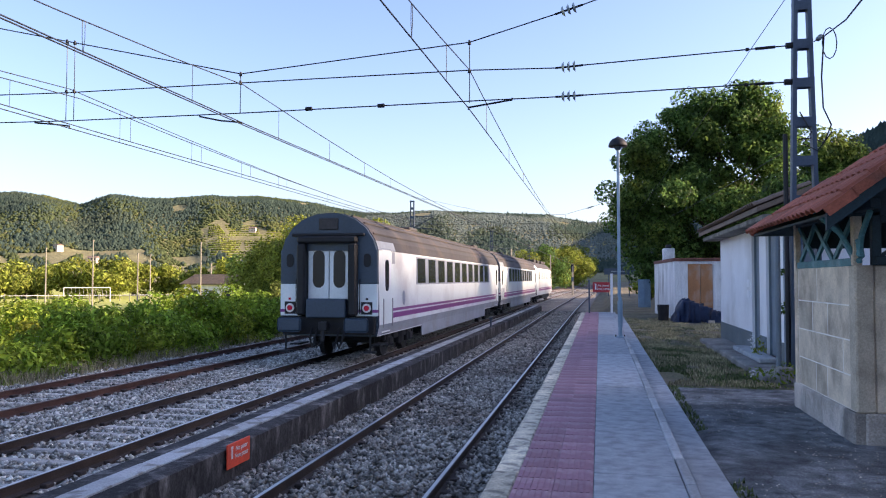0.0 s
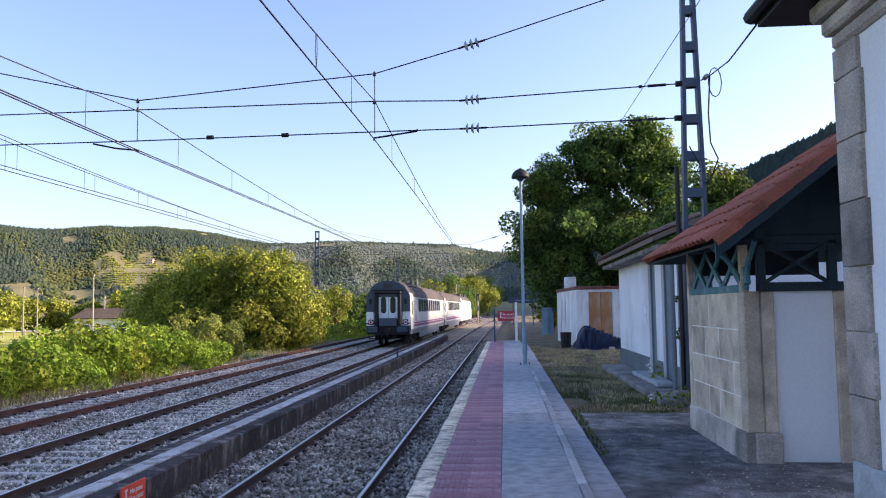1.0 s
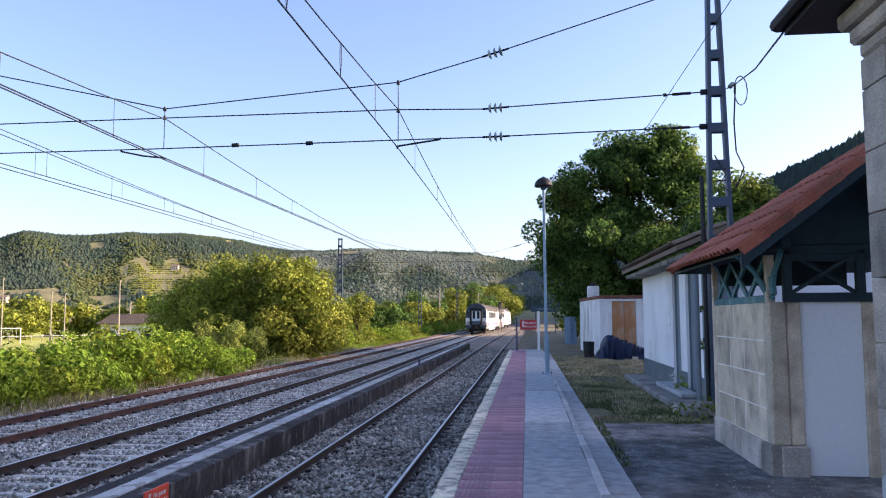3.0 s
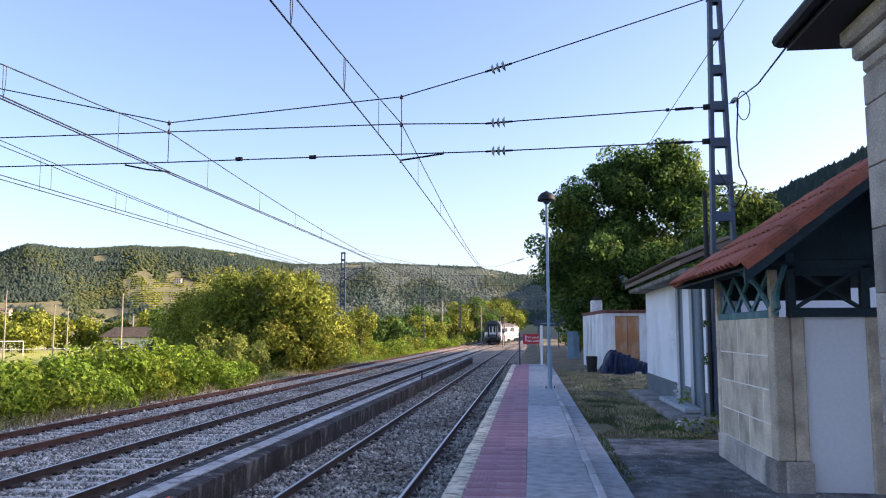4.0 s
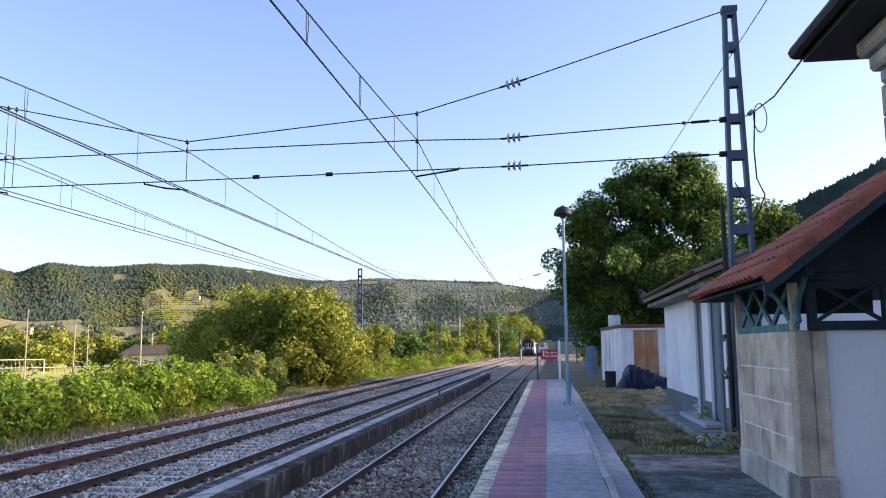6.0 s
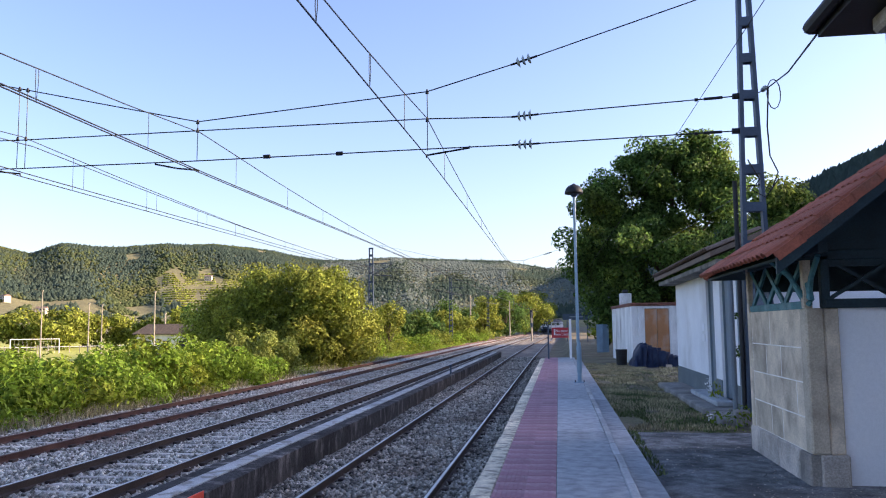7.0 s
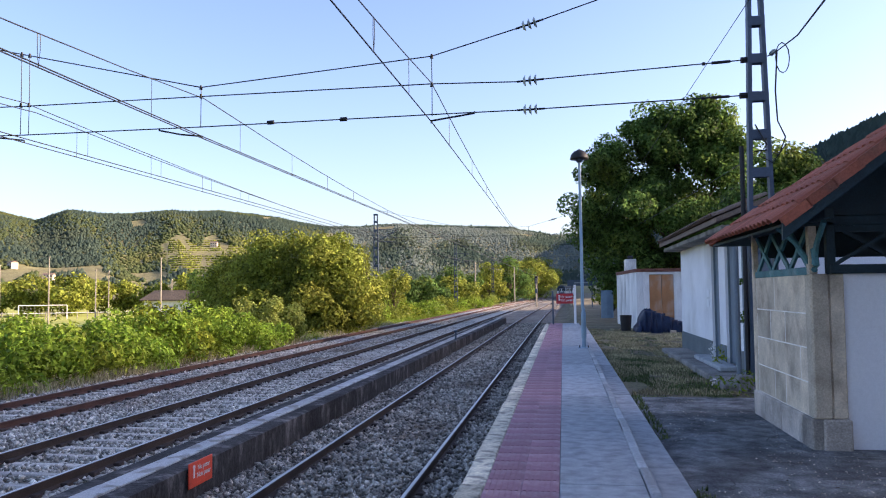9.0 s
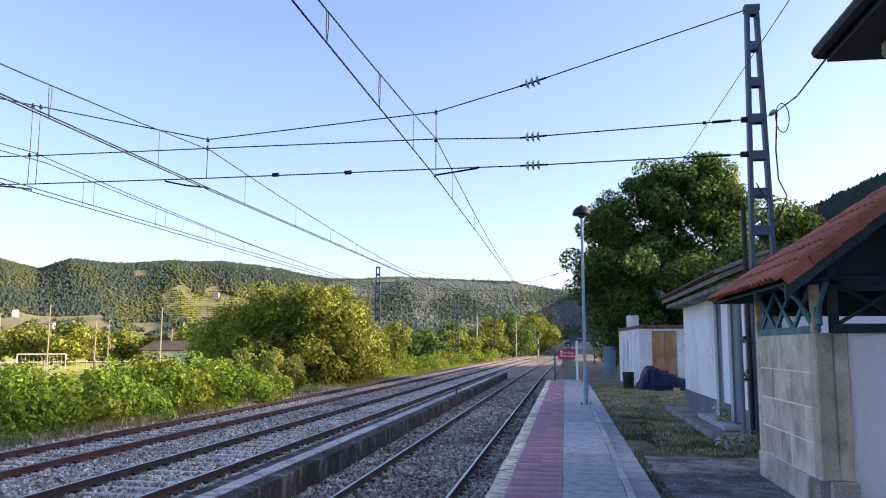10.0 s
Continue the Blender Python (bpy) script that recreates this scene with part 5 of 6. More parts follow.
def build_signs():
    s = group("no_crossing_sign", "red no-passing sign between posts at the platform end", "sign", at=pose(0.04, 41.5, 0))
    part("post", tube(B(), [(-0.58, 0, 0), (-0.58, 0, 1.72)], 0.04, 8), M_GALV, s)
    part("post", box(B(), 0.50, 0.62, -0.05, 0.05, 0, 2.05, 0.01), M_SIGNWHITE, s, "white square post")
    part("rail", tube(B(), [(-0.58, 0, 1.3), (0.5, 0, 1.3)], 0.02, 6), M_GALV, s)
    part("panel", box(B(), -0.40, 0.46, -0.045, -0.02, 1.08, 1.60, 0.006), M_REDSIGN, s, "red enamel panel with white words")
    stop_sign_face(s, 0.86, 0.52, pose(0.03, -0.047, 1.34))
    s = group("track_crossing_sign", "orange-red no-passing sign on the low platform wall", "sign", at=pose(-4.455, 9.19, -0.42, 0, 0, 90))
    part("panel", box(B(), -0.31, 0.31, -0.02, 0.0, -0.15, 0.15, 0.004), M_ORANGE, s, "orange-red panel with white words")
    part("bracket", box(B(), -0.27, -0.20, 0.0, 0.1, -0.05, 0.05), M_RUST, s)
    stop_sign_face(s, 0.60, 0.26, pose(0, -0.021, 0.02))
    # far station name board, signal, and the short marker on the low platform
    n = group("name_board", "dark blue station board on two posts", "sign", at=pose(2.2, 92, -0.2))
    part("board", box(B(), -1.7, 1.5, -0.05, 0.05, 2.5, 3.2, 0.02), M_TRAINGREY, n)
    for x in (-1.2, 1.1):
        part("post", tube(B(), [(x, 0.1, 0), (x, 0.1, 3.0)], 0.06, 8), M_GALV, n)
    bm = B()
    part("word_bar", box(bm, -0.9, 0.8, -0.06, -0.05, 2.8, 2.9), M_GLASSINS, n)
    g = group("signal_post", "pale railway signal mast beside the track", "signal", at=pose(-4.2, 125, -0.8))
    part("mast", tube(B(), [(0, 0, 0), (0, 0, 4.6)], 0.13, 8), M_POLE, g)
    part("head", box(B(), -0.26, 0.26, -0.1, 0.15, 3.7, 4.9, 0.08), M_DARK, g, "dark signal head")
    part("ladder", box(B(), 0.16, 0.24, 0.1, 0.16, 0.2, 3.6), M_GALV, g)
    part("telephone_box", box(B(), -0.2, 0.2, -0.25, -0.1, 2.2, 2.9, 0.03), M_GALV, g)
    t = group("low_marker_post", "short grey marker post on the low platform", "post", at=pose(-4.6, 33.5, -0.3))
    part("stake", tube(B(), [(0, 0, 0), (0, 0, 0.34)], 0.04, 8), M_GALV, t)
    part("cap", box(B(), -0.07, 0.07, -0.06, 0.06, 0.32, 0.40, 0.02), M_GALV, t)


# ---- overhead line ----
SPAN_Y = 15.74
HALF = {-0.3: 0.30, 3.4: 0.23, 8.5: 0.125}


def lattice_mast(label, H=8.75, half0=0.31, half1=0.125, grp="line masts"):
    """A battened steel mast; its base stands at the origin."""
    m = group("catenary_mast", label, "mast", grp=grp)
    for s in (-1, 1):
        bm = B()
        vs = []
        for z, hw in ((0, half0), (H, half1)):
            for dx, dy in ((0, -0.09), (0, 0.09), (-s * 0.075, 0.09), (-s * 0.075, -0.09)):
                vs.append(bm.verts.new((s * hw + dx, dy, z)))
        for f in ((3, 2, 1, 0), (4, 5, 6, 7), (0, 1, 5, 4), (1, 2, 6, 5), (2, 3, 7, 6), (3, 0, 4, 7)):
            bm.faces.new([vs[i] for i in f])
        part("leg", bm, M_GALV, m)
    z = 0.5
    while z < H - 0.05:
        hw = half0 + (half1 - half0) * z / H
        for dy in (-0.094, 0.082):
            part("batten", box(B(), -hw, hw, dy, dy + 0.012, z - 0.09, z + 0.09), M_GALV, m)
        z += 0.74
    part("cap", box(B(), -half1 - 0.02, half1 + 0.02, -0.1, 0.1, H - 0.12, H), M_GALV, m)
    part("footing", box(B(), -half0 - 0.12, half0 + 0.12, -0.25, 0.25, -0.2, 0.12, 0.03), M_OLDCONC, m)
    return m


def insulator(parent, a, b):
    """A string of glass discs from a to b, with dark end fittings."""
    a, b = Vector(a), Vector(b)
    u = (b - a)
    bm = B()
    tube(bm, [a, b], 0.022, 6)
    part("insulator_rod", bm, M_DARK, parent)
    for k in range(3):
        p = a + u * (0.28 + 0.2 * k)
        part("insulator_disc", tube(B(), [p, p + u.normalized() * 0.05], 0.115, 10, 0.06), M_GLASSINS, parent, "pale glass disc")


def build_overhead():
    m = lattice_mast("tall blue-grey battened steel mast beside the pavilion")
    m.matrix_basis = pose(3.79, SPAN_Y, -0.22)
    far_m = copy_thing(m, pose(-15.6, SPAN_Y, -1.2))
    h = group("headspan", "three cross wires with insulators spanning the tracks", "wires")
    top = [(3.67, 8.45), (-0.30, 7.25), (-0.85, 7.09), (-2.60, 6.62), (-7.66, 6.22), (-11.99, 7.2), (-15.5, 8.0)]
    mid = [(3.62, 6.2), (-0.30, 6.025), (-0.85, 5.995), (-2.60, 6.04), (-7.67, 6.02), (-11.9, 6.0), (-15.4, 6.05)]
    low = [(3.58, 5.50), (-0.30, 5.42), (-0.85, 5.41), (-2.61, 5.40), (-7.64, 5.355), (-11.86, 5.35), (-15.4, 5.4)]
    for pts in (top, mid, low):
        part("cross_wire", tube(B(), [(x, SPAN_Y, z) for x, z in pts], 0.0135, 5), M_WIRE, h)
        (xa, za), (xb, zb) = pts[1], pts[2]
        insulator(h, (xa, SPAN_Y - 0.0, za), (xb, SPAN_Y, zb))
    for pts in (mid, low):
        (xa, za), (xb, zb) = pts[0], pts[1]
        f = lambda k: (xa + (xb - xa) * k, SPAN_Y, za + (zb - za) * k)
        part("turnbuckle", tube(B(), [f(0.08), f(0.17)], 0.03, 6), M_DARK, h)
        part("turnbuckle", tube(B(), [f(0.20), f(0.215)], 0.035, 6), M_DARK, h)
        part("clevis", tube(B(), [f(-0.01), f(0.03)], 0.06, 8), M_DARK, h)
    for x in (-4.48, -6.08):
        part("wire_sleeve", tube(B(), [(x - 0.07, SPAN_Y, 5.385), (x + 0.07, SPAN_Y, 5.387)], 0.045, 8), M_DARK, h)
    for x, zt in ((-2.6, 6.62), (-7.66, 6.22), (-11.75, 7.15), (-11.95, 7.19)):
        part("hanger", tube(B(), [(x, SPAN_Y, zt), (x + 0.005, SPAN_Y, 6.02), (x, SPAN_Y, 5.37)], 0.010, 5), M_WIRE, h)
        for z in (zt, 6.03):
            part("hanger_clamp", tube(B(), [(x, SPAN_Y, z - 0.045), (x, SPAN_Y, z + 0.045)], 0.04, 8, 0.02), M_DARK, h)
    for x0, x1, z0, z1 in ((-2.62, -1.72, 5.24, 5.41), (-7.62, -8.62, 5.12, 5.34), (-11.85, -12.75, 5.2, 5.36)):
        part("steady_arm", tube(B(), [(x0, SPAN_Y, z0 - 0.02), (x0, SPAN_Y, z0 + 0.03), (x0 + (x1 - x0) * 0.5, SPAN_Y, z0 + 0.09), (x1, SPAN_Y, z1 - 0.02), (x1, SPAN_Y, z1 + 0.02)], 0.02, 6), M_DARK, h)
    # wires along the tracks
    for cx, zc, zm, lean in ((-2.60, 5.23, 6.05, -0.0045), (-7.60, 5.10, 5.98, 0.0), (-11.85, 5.18, 6.08, 0.0), (-11.56, 5.19, 5.84, 0.004)):
        w = group("track_wires", "contact wire hung from a sagging messenger wire", "wires", grp="wires over the tracks")
        spans = [(-20, SPAN_Y), (SPAN_Y, 64), (64, 107), (107, 150), (150, 195), (195, 240)]
        near, mid_ = cx > -5, -9 < cx < -5

        def px(y):
            x = cx + lean * (y - SPAN_Y) + (0.55 * bend(y) if not near else 0.3 * bend(y))
            if near:
                x -= min(0.3, 0.0145 * max(0.0, SPAN_Y - y))
            return x + (min(0.45, 0.009 * abs(y - SPAN_Y)) if mid_ else 0.0)

        mess, cont, drops = [], [], []
        low = zm - zc - (0.15 if near or cx > -11.7 else 0.28)
        for a, b in spans:
            for i in range(12):
                k = i / 12
                y = a + (b - a) * k
                z = zm - 4.0 * k * (1 - k) * low
                mess.append((px(y), y, z))
                cont.append((px(y), y, zc))
        part("messenger_wire", tube(B(), mess, 0.011, 5), M_WIRE, w)
        part("contact_wire", tube(B(), cont, 0.0125, 5), M_WIRE, w)
        if mid_:
            part("contact_wire", tube(B(), [(x + 0.09, y, z) for x, y, z in cont], 0.0125, 5), M_WIRE, w)
        # hangers in slightly slack pairs near the cross span, single ones beyond
        for y in {True: (8.4, 10.9, 13.4, 18.3, 23.2, 27.9, 33.0, 38.0, 44.0, 50.0, 56.0), False: (6.8, 10.3, 13.55, 17.65, 21.2, 24.5, 27.6, 33.0, 39.0, 45.0, 51.0, 57.0, 70.0, 78.0, 92.0, 100.0)}[near]:
            a, b = [v for v in spans if v[0] <= y < v[1]][0]
            k = (y - a) / (b - a)
            z = zm - 4.0 * k * (1 - k) * low
            for d in ((-0.02, 0.025) if y < 12 else (0.0,)):
                part("dropper", tube(B(), [(px(y), y, zc), (px(y) + 0.3 * d, y + d, (z + zc) / 2), (px(y), y + d * 1.5, z)], 0.006, 4), M_WIRE, w)
    # the next two cross spans along the line
    for y, xl, xr, tops in ((64, -15.4, 6.4, ((8.7, 7.0, 7.0, 9.6), (6.3, 6.3, 6.3, 6.5), (5.5, 5.45, 5.45, 5.55))), (107, -14.4, 6.0, ((8.4, 8.25, 8.25, 8.2), (6.4, 6.35, 6.35, 6.4)))):
        hs = group("headspan", "thin cross wires with insulators over the far tracks", "wires")
        for zs in tops:
            xs = (xl, -8.0, -2.7, xr)
            part("cross_wire", tube(B(), [(x, y, z) for x, z in zip(xs, zs)], 0.010, 5), M_WIRE, hs)
            k = (-0.7 + 2.7) / (xr + 2.7)
            z = zs[2] + (zs[3] - zs[2]) * k
            insulator(hs, (-0.4, y, z + 0.05), (-1.05, y, z - 0.12))
        for x in (-8.0, -2.7):
            part("hanger", tube(B(), [(x, y, tops[0][1]), (x, y, tops[-1][1])], 0.012, 5), M_WIRE, hs)
    # far masts with brackets
    fm = lattice_mast("grey battened mast with bracket arms beyond the tracks", 9.3, 0.27, 0.17)
    bm = B()
    for z in (7.0, 8.0):
        tube(bm, [(0.12, 0, z), (1.8, 0, z - 0.1)], 0.035, 6)
    tube(bm, [(0.12, 0, 7.0), (1.8, 0, 7.9)], 0.03, 6)
    part("bracket_arm", bm, M_GALV, fm)
    fm.matrix_basis = pose(-15.45, 64, -0.95)
    for x, y in ((-14.6, 107), (-13.3, 150), (-11.0, 195), (-8.0, 240)):
        copy_thing(fm, pose(x, y, -0.95))
    wp = group("wooden_pole", "dark timber pole beside the far mast", "pole", at=pose(-15.9, 62.5, -1.2))
    part("pole", tube(B(), [(0, 0, 0), (0, 0, 6.0)], 0.13, 8, 0.10), M_BARK, wp)
    for x, y, hh in ((-14.0, 126, 7.5), (-10.5, 172, 8.0)):
        q = group("concrete_pole", "slim pale pole by the far tracks", "pole", at=pose(x, y, -0.9))
        part("pole", tube(B(), [(0, 0, 0), (0, 0, hh)], 0.14, 8, 0.1), M_POLE, q)
    # cables at the mast: the lead to the station, its hanging loop, the thin lines to the tree
    c = group("feeder_cable", "black cable from the mast to the station with a hanging loop", "cable")
    part("lead", tube(B(), [(4.0, SPAN_Y, 6.25), (3.85, 14.5, 5.98), (3.19, 11.0, 5.16), (2.52, 7.74, 4.50)], 0.011, 6), M_DARK, c)
    part("insulator_bead", tube(B(), [(4.0, SPAN_Y - 0.3, 6.21), (3.99, SPAN_Y - 0.5, 6.19)], 0.05, 8), M_GLASSINS, c)
    loop = [(4.06 + 0.12 * math.sin(a) - 0.03, SPAN_Y - 0.9, 5.95 + 0.28 * math.cos(a)) for a in [i * math.pi / 6 for i in range(13)]]
    part("loop", tube(B(), loop, 0.010, 6), M_DARK, c)
    part("tail", tube(B(), [(3.94, SPAN_Y - 0.9, 6.1), (3.94, SPAN_Y - 0.7, 5.4), (4.04, SPAN_Y - 0.4, 4.9), (4.2, SPAN_Y - 0.3, 4.6), (4.12, SPAN_Y - 0.1, 4.3), (3.95, SPAN_Y, 4.42), (3.7, SPAN_Y, 4.4)], 0.014, 6), M_DARK, c)
    part("knot", tube(B(), [(3.7, SPAN_Y - 0.12, 4.9), (3.9, SPAN_Y - 0.14, 4.5), (3.75, SPAN_Y - 0.13, 4.3), (4.0, SPAN_Y - 0.12, 4.15), (4.25, SPAN_Y - 0.15, 4.5)], 0.012, 6), M_DARK, c)
    dp = group("cable_conduit", "dark conduit pipe running up beside the mast", "pipe")
    part("pipe", tube(B(), [(3.46, SPAN_Y - 0.02, -0.2), (3.46, SPAN_Y - 0.02, 4.5)], 0.045, 8), M_DARK, dp)
    part("pipe", tube(B(), [(3.36, SPAN_Y + 0.3, -0.2), (3.36, SPAN_Y + 0.3, 2.9)], 0.05, 8), M_GREYDOOR, dp)
    part("cabinet", box(B(), 3.25, 3.5, SPAN_Y - 0.25, SPAN_Y + 0.05, -0.2, 0.12, 0.02), M_OLDCONC, dp)
    for a, b in (((2.70, 4, 5.8), (2.25, 60, 5.9)), ((3.9, SPAN_Y + 0.1, 4.45), (3.9, 46, 5.3))):
        w = group("telephone_wire", "thin dark wire running towards the trees", "wire", grp="thin wires")
        mid_ = [(a[0] + (b[0] - a[0]) * k, a[1] + (b[1] - a[1]) * k, a[2] + (b[2] - a[2]) * k - 0.3 * k * (1 - k)) for k in [i / 8 for i in range(9)]]
        part("strand", tube(B(), mid_, 0.006, 5), M_WIRE, w)


# ---- plants ----
def tree(name, label, x, y, z0, z1, low, rx, ry, n, clump, per, leaf, mat, seed, trunk=0.2, lean=0.0):
    t = group(name, label, "tree")
    bl = crown_blobs(x, y, low, z1, rx, ry, n, clump, seed, lean)
    part("trunk", branches(B(), x, y, z0, bl, trunk, seed), M_BARK, t, smooth=True)
    leaf_cloud("crown", bl, per, leaf, mat, t)
    return t


def lobed_tree(name, label, k, base, lobes, clump, per, leaf, mat, seed, trunk):
    """A tree whose crown is several rounded lobes (x, y, z, radius), all set k times as far from the eye."""
    t = group(name, label, "tree")
    bl = []
    for i, (x, y, z, r) in enumerate(lobes):
        x, y, z, r = x * k, y * k, 1.75 + (z - 1.75) * k, r * k
        bl += crown_blobs(x, y, z - r, z + r, r, r * 1.1, int(10 * r + 5), clump, seed + i)
    part("trunk", branches(B(), base[0], base[1], base[2], bl, trunk, seed), M_BARK, t, smooth=True)
    leaf_cloud("crown", bl, per, leaf, mat, t, fill=0.22)
    return t


def build_plants():
    lobed_tree("walnut_tree", "large dark walnut tree with a broad leafy crown", 1.135, (8.3, 59, -0.3), ((2.9, 51, 8.2, 2.5), (4.8, 52, 10.3, 2.6), (7.9, 52, 11.3, 2.8), (10.6, 53, 10.4, 2.5), (5.6, 51, 6.2, 3.5), (9.2, 52, 6.8, 4.0), (4.2, 51.5, 3.6, 2.5), (9.6, 52, 3.6, 3.3), (6.3, 52, 12.0, 1.7), (2.3, 52, 5.6, 1.7), (9.4, 52, 12.6, 1.4)), 0.95, 26, 0.28, M_LEAF, 11, 0.4)
    tree("walnut_tree", "tall leafy tree behind the plastered shed", 11.6, 44, -0.3, 9.3, 1.0, 3.0, 3.4, 60, 1.2, 28, 0.27, M_LEAF, 12, 0.3)
    lobed_tree("willow_tree", "broad bushy willow lit from the side", 1.14, (-17.0, 47.5, -1.6), ((-13.6, 41, 3.6, 1.75), (-15.9, 41.5, 3.3, 1.7), (-12.2, 41.5, 3.3, 1.7), (-17.7, 42, 2.5, 1.7), (-19.2, 42.5, 1.7, 1.6), (-13.8, 40.5, 0.8, 2.2), (-16.3, 40.5, 0.8, 2.3), (-11.2, 42, 1.4, 1.7), (-18.6, 42, 0.2, 1.8), (-11.9, 41.6, 0.3, 1.7)), 0.86, 40, 0.2, M_LEAFWARM, 13, 0.22)
    for x, y, top, r, sd in ((-15.6, 36.8, 1.5, 0.8, 51), (-14.4, 37.6, 1.6, 0.75, 52), (-13.6, 38.4, 1.2, 0.6, 53)):
        tree("sapling", "pale yellow-green sapling before the willow", x, y, -1.2, top, -0.9, r, r, 22, 0.34, 60, 0.15, M_LEAFPALE, sd, 0.05)
    tree("young_tree", "slender young tree by the railway", -16.6, 76, -1.2, 4.4, 0.3, 1.9, 1.6, 36, 0.6, 20, 0.26, M_LEAFWARM, 15, 0.12)
    specs = [(-26, 104, 3.2, 4.5, 21), (-21, 112, 3.6, 4.5, 22), (-16.5, 122, 4.2, 4.0, 23), (-19, 140, 6.0, 4.5, 24), (-14.8, 158, 7.6, 4.5, 25), (-12.0, 182, 9.6, 5.5, 26), (-8.5, 205, 11.0, 6.5, 27), (-16, 190, 8.5, 5.0, 28), (-9.0, 250, 10.0, 6.0, 29), (-32, 98, 2.8, 4.0, 30), (-9.5, 320, 16.5, 8.5, 31), (-14, 290, 14.0, 7.0, 33)]
    for x, y, top, r, sd in specs:
        tree("lineside_tree", "leafy tree at the bend of the line", x, y, -1.5, top, -0.9, r, r, 46, r * 0.27, 7, 0.5, M_LEAFWARM if sd % 2 else M_LEAF, sd, 0.2)
    for x, y, top, r, sd in [(12, 100, 6, 4.5, 42), (13, 72, 6.5, 4.0, 44), (13, 150, 6, 5, 45), (4.6, 76, 1.6, 1.6, 46), (6.5, 66, 2.2, 1.8, 47)]:
        tree("yard_tree", "leafy tree beyond the station yard", x, y, -0.3, top, 0.2, r, r, 40, r * 0.27, 7, 0.5, M_LEAFWARM, sd, 0.18)
    # trees along the far side of the meadow
    q = random.Random(8)
    for i in range(15):
        b = radians(-43 + i * 1.75 + q.uniform(-0.5, 0.5))
        d = q.uniform(165, 215)
        r = q.uniform(4.0, 6.5)
        tree("meadow_tree", "sunlit tree beyond the playing field", d * math.sin(b), d * math.cos(b), -2.3, q.uniform(3.4, 6.4), -1.8, r, r, 26, r * 0.34, 4, 0.75, M_LEAFWARM, 60 + i, 0.25)
    tree("cypress_tree", "dark pointed conifer by the house", -53, 108, -2.3, 5.5, -1.0, 1.7, 1.7, 26, 0.8, 9, 0.45, M_LEAF, 90, 0.2)
    # brambles on the bank
    for i, (x, y, top, rx, ry) in enumerate(((-15.2, 18.0, 0.35, 1.9, 1.9), (-15.0, 20.5, 0.75, 2.0, 1.9), (-14.4, 23.5, 0.75, 1.7, 2.0), (-14.3, 26.5, 1.15, 1.6, 2.0), (-14.3, 29.5, 1.1, 1.6, 2.0), (-14.2, 32.5, 0.8, 1.5, 2.0), (-13.9, 35.3, 0.2, 1.1, 1.6), (-18.6, 22.5, 0.75, 2.0, 2.2), (-19.5, 26.5, 0.85, 2.2, 2.4), (-17.6, 30.5, 1.35, 1.9, 2.2), (-16.4, 34.5, 1.6, 1.6, 2.0), (-22.5, 27.5, 0.6, 2.2, 2.2), (-17.2, 16.0, 0.35, 1.9, 1.9))):
        s = group("bramble_thicket", "dense sunlit green bramble thicket on the bank", "shrub", grp="brambles on the bank")
        bl = crown_blobs(x, y, -1.3, top, rx, ry, 24, 0.56, 100 + i)
        bm = B()
        for b in bl[::4]:
            tube(bm, [(x + (b[0] - x) * 0.4, y + (b[1] - y) * 0.4, -1.6), b[:3]], 0.018, 4, 0.006)
        part("stems", bm, M_BARK, s)
        leaf_cloud("leaves", bl, 62, 0.175, M_BRAMBLE, s, fill=0.25)
    for i, (x, y, top, r) in enumerate(((-15.2, 50, 0.9, 1.8), (-15.0, 55, 0.6, 1.8), (-15.4, 60, 0.9, 1.9), (-15.4, 68, 0.8, 1.9), (-15.2, 76, 0.6, 1.8), (-15, 86, 0.9, 2.2), (-14.8, 96, 1.0, 2.4), (-14.2, 108, 1.3, 2.6), (-19, 62, 1.4, 2.6), (-20, 72, 1.5, 2.8), (-19, 84, 1.4, 3.0), (-13.4, 120, 1.3, 2.6), (-12.2, 135, 1.3, 2.8), (-17.5, 47, 0.9, 1.8))):
        s = group("lineside_shrub", "pale green lineside shrub lit by low sun", "shrub", grp="lineside shrubs")
        bl = crown_blobs(x, y, -1.3, top, r, r, 24, 0.55, 140 + i)
        leaf_cloud("leaves", bl, 20, 0.24, M_BRAMBLE if i % 3 else M_LEAFWARM, s, fill=0.25)
    # grass: tufts in the yard, dry stalks by the ballast
    def blades(name, label, spots, hgt, mat, seed):
        r = np.random.RandomState(seed)
        P = []
        for x0, x1, y0, y1, n, z in spots:
            P.append(np.stack([r.uniform(x0, x1, n), r.uniform(y0, y1, n), np.full(n, z)], 1))
        P = np.concatenate(P)
        clump = np.array([noise.noise((p[0] * 1.1, p[1] * 0.7, seed)) for p in P])
        P = P[clump > -0.12]
        n = len(P)
        a = r.uniform(0, 6.3, n)
        hh = hgt * r.uniform(0.35, 1.25, n)
        w = 0.012 + 0.006 * r.rand(n)
        side = np.stack([np.cos(a) * w, np.sin(a) * w, np.zeros(n)], 1)
        tip = np.stack([r.normal(0, 0.3, n) * hh, r.normal(0, 0.3, n) * hh, hh], 1)
        V = np.stack([P - side, P + side, P + tip], 1).reshape(-1, 3)
        tagged(raw(name, V, (np.arange(n) * 3)[:, None] + np.array([[0, 1, 2]]), mat), label, "grass", kind="stuff")
    blades("yard_grass", "short green and dry grass in the yard", [(1.2, 3.0, 14.6, 24, 9000, -0.2), (1.2, 3.6, 24, 38, 4000, -0.2), (1.16, 1.34, 5, 15, 900, -0.175)], 0.055, M_YARDGRASS, 2)
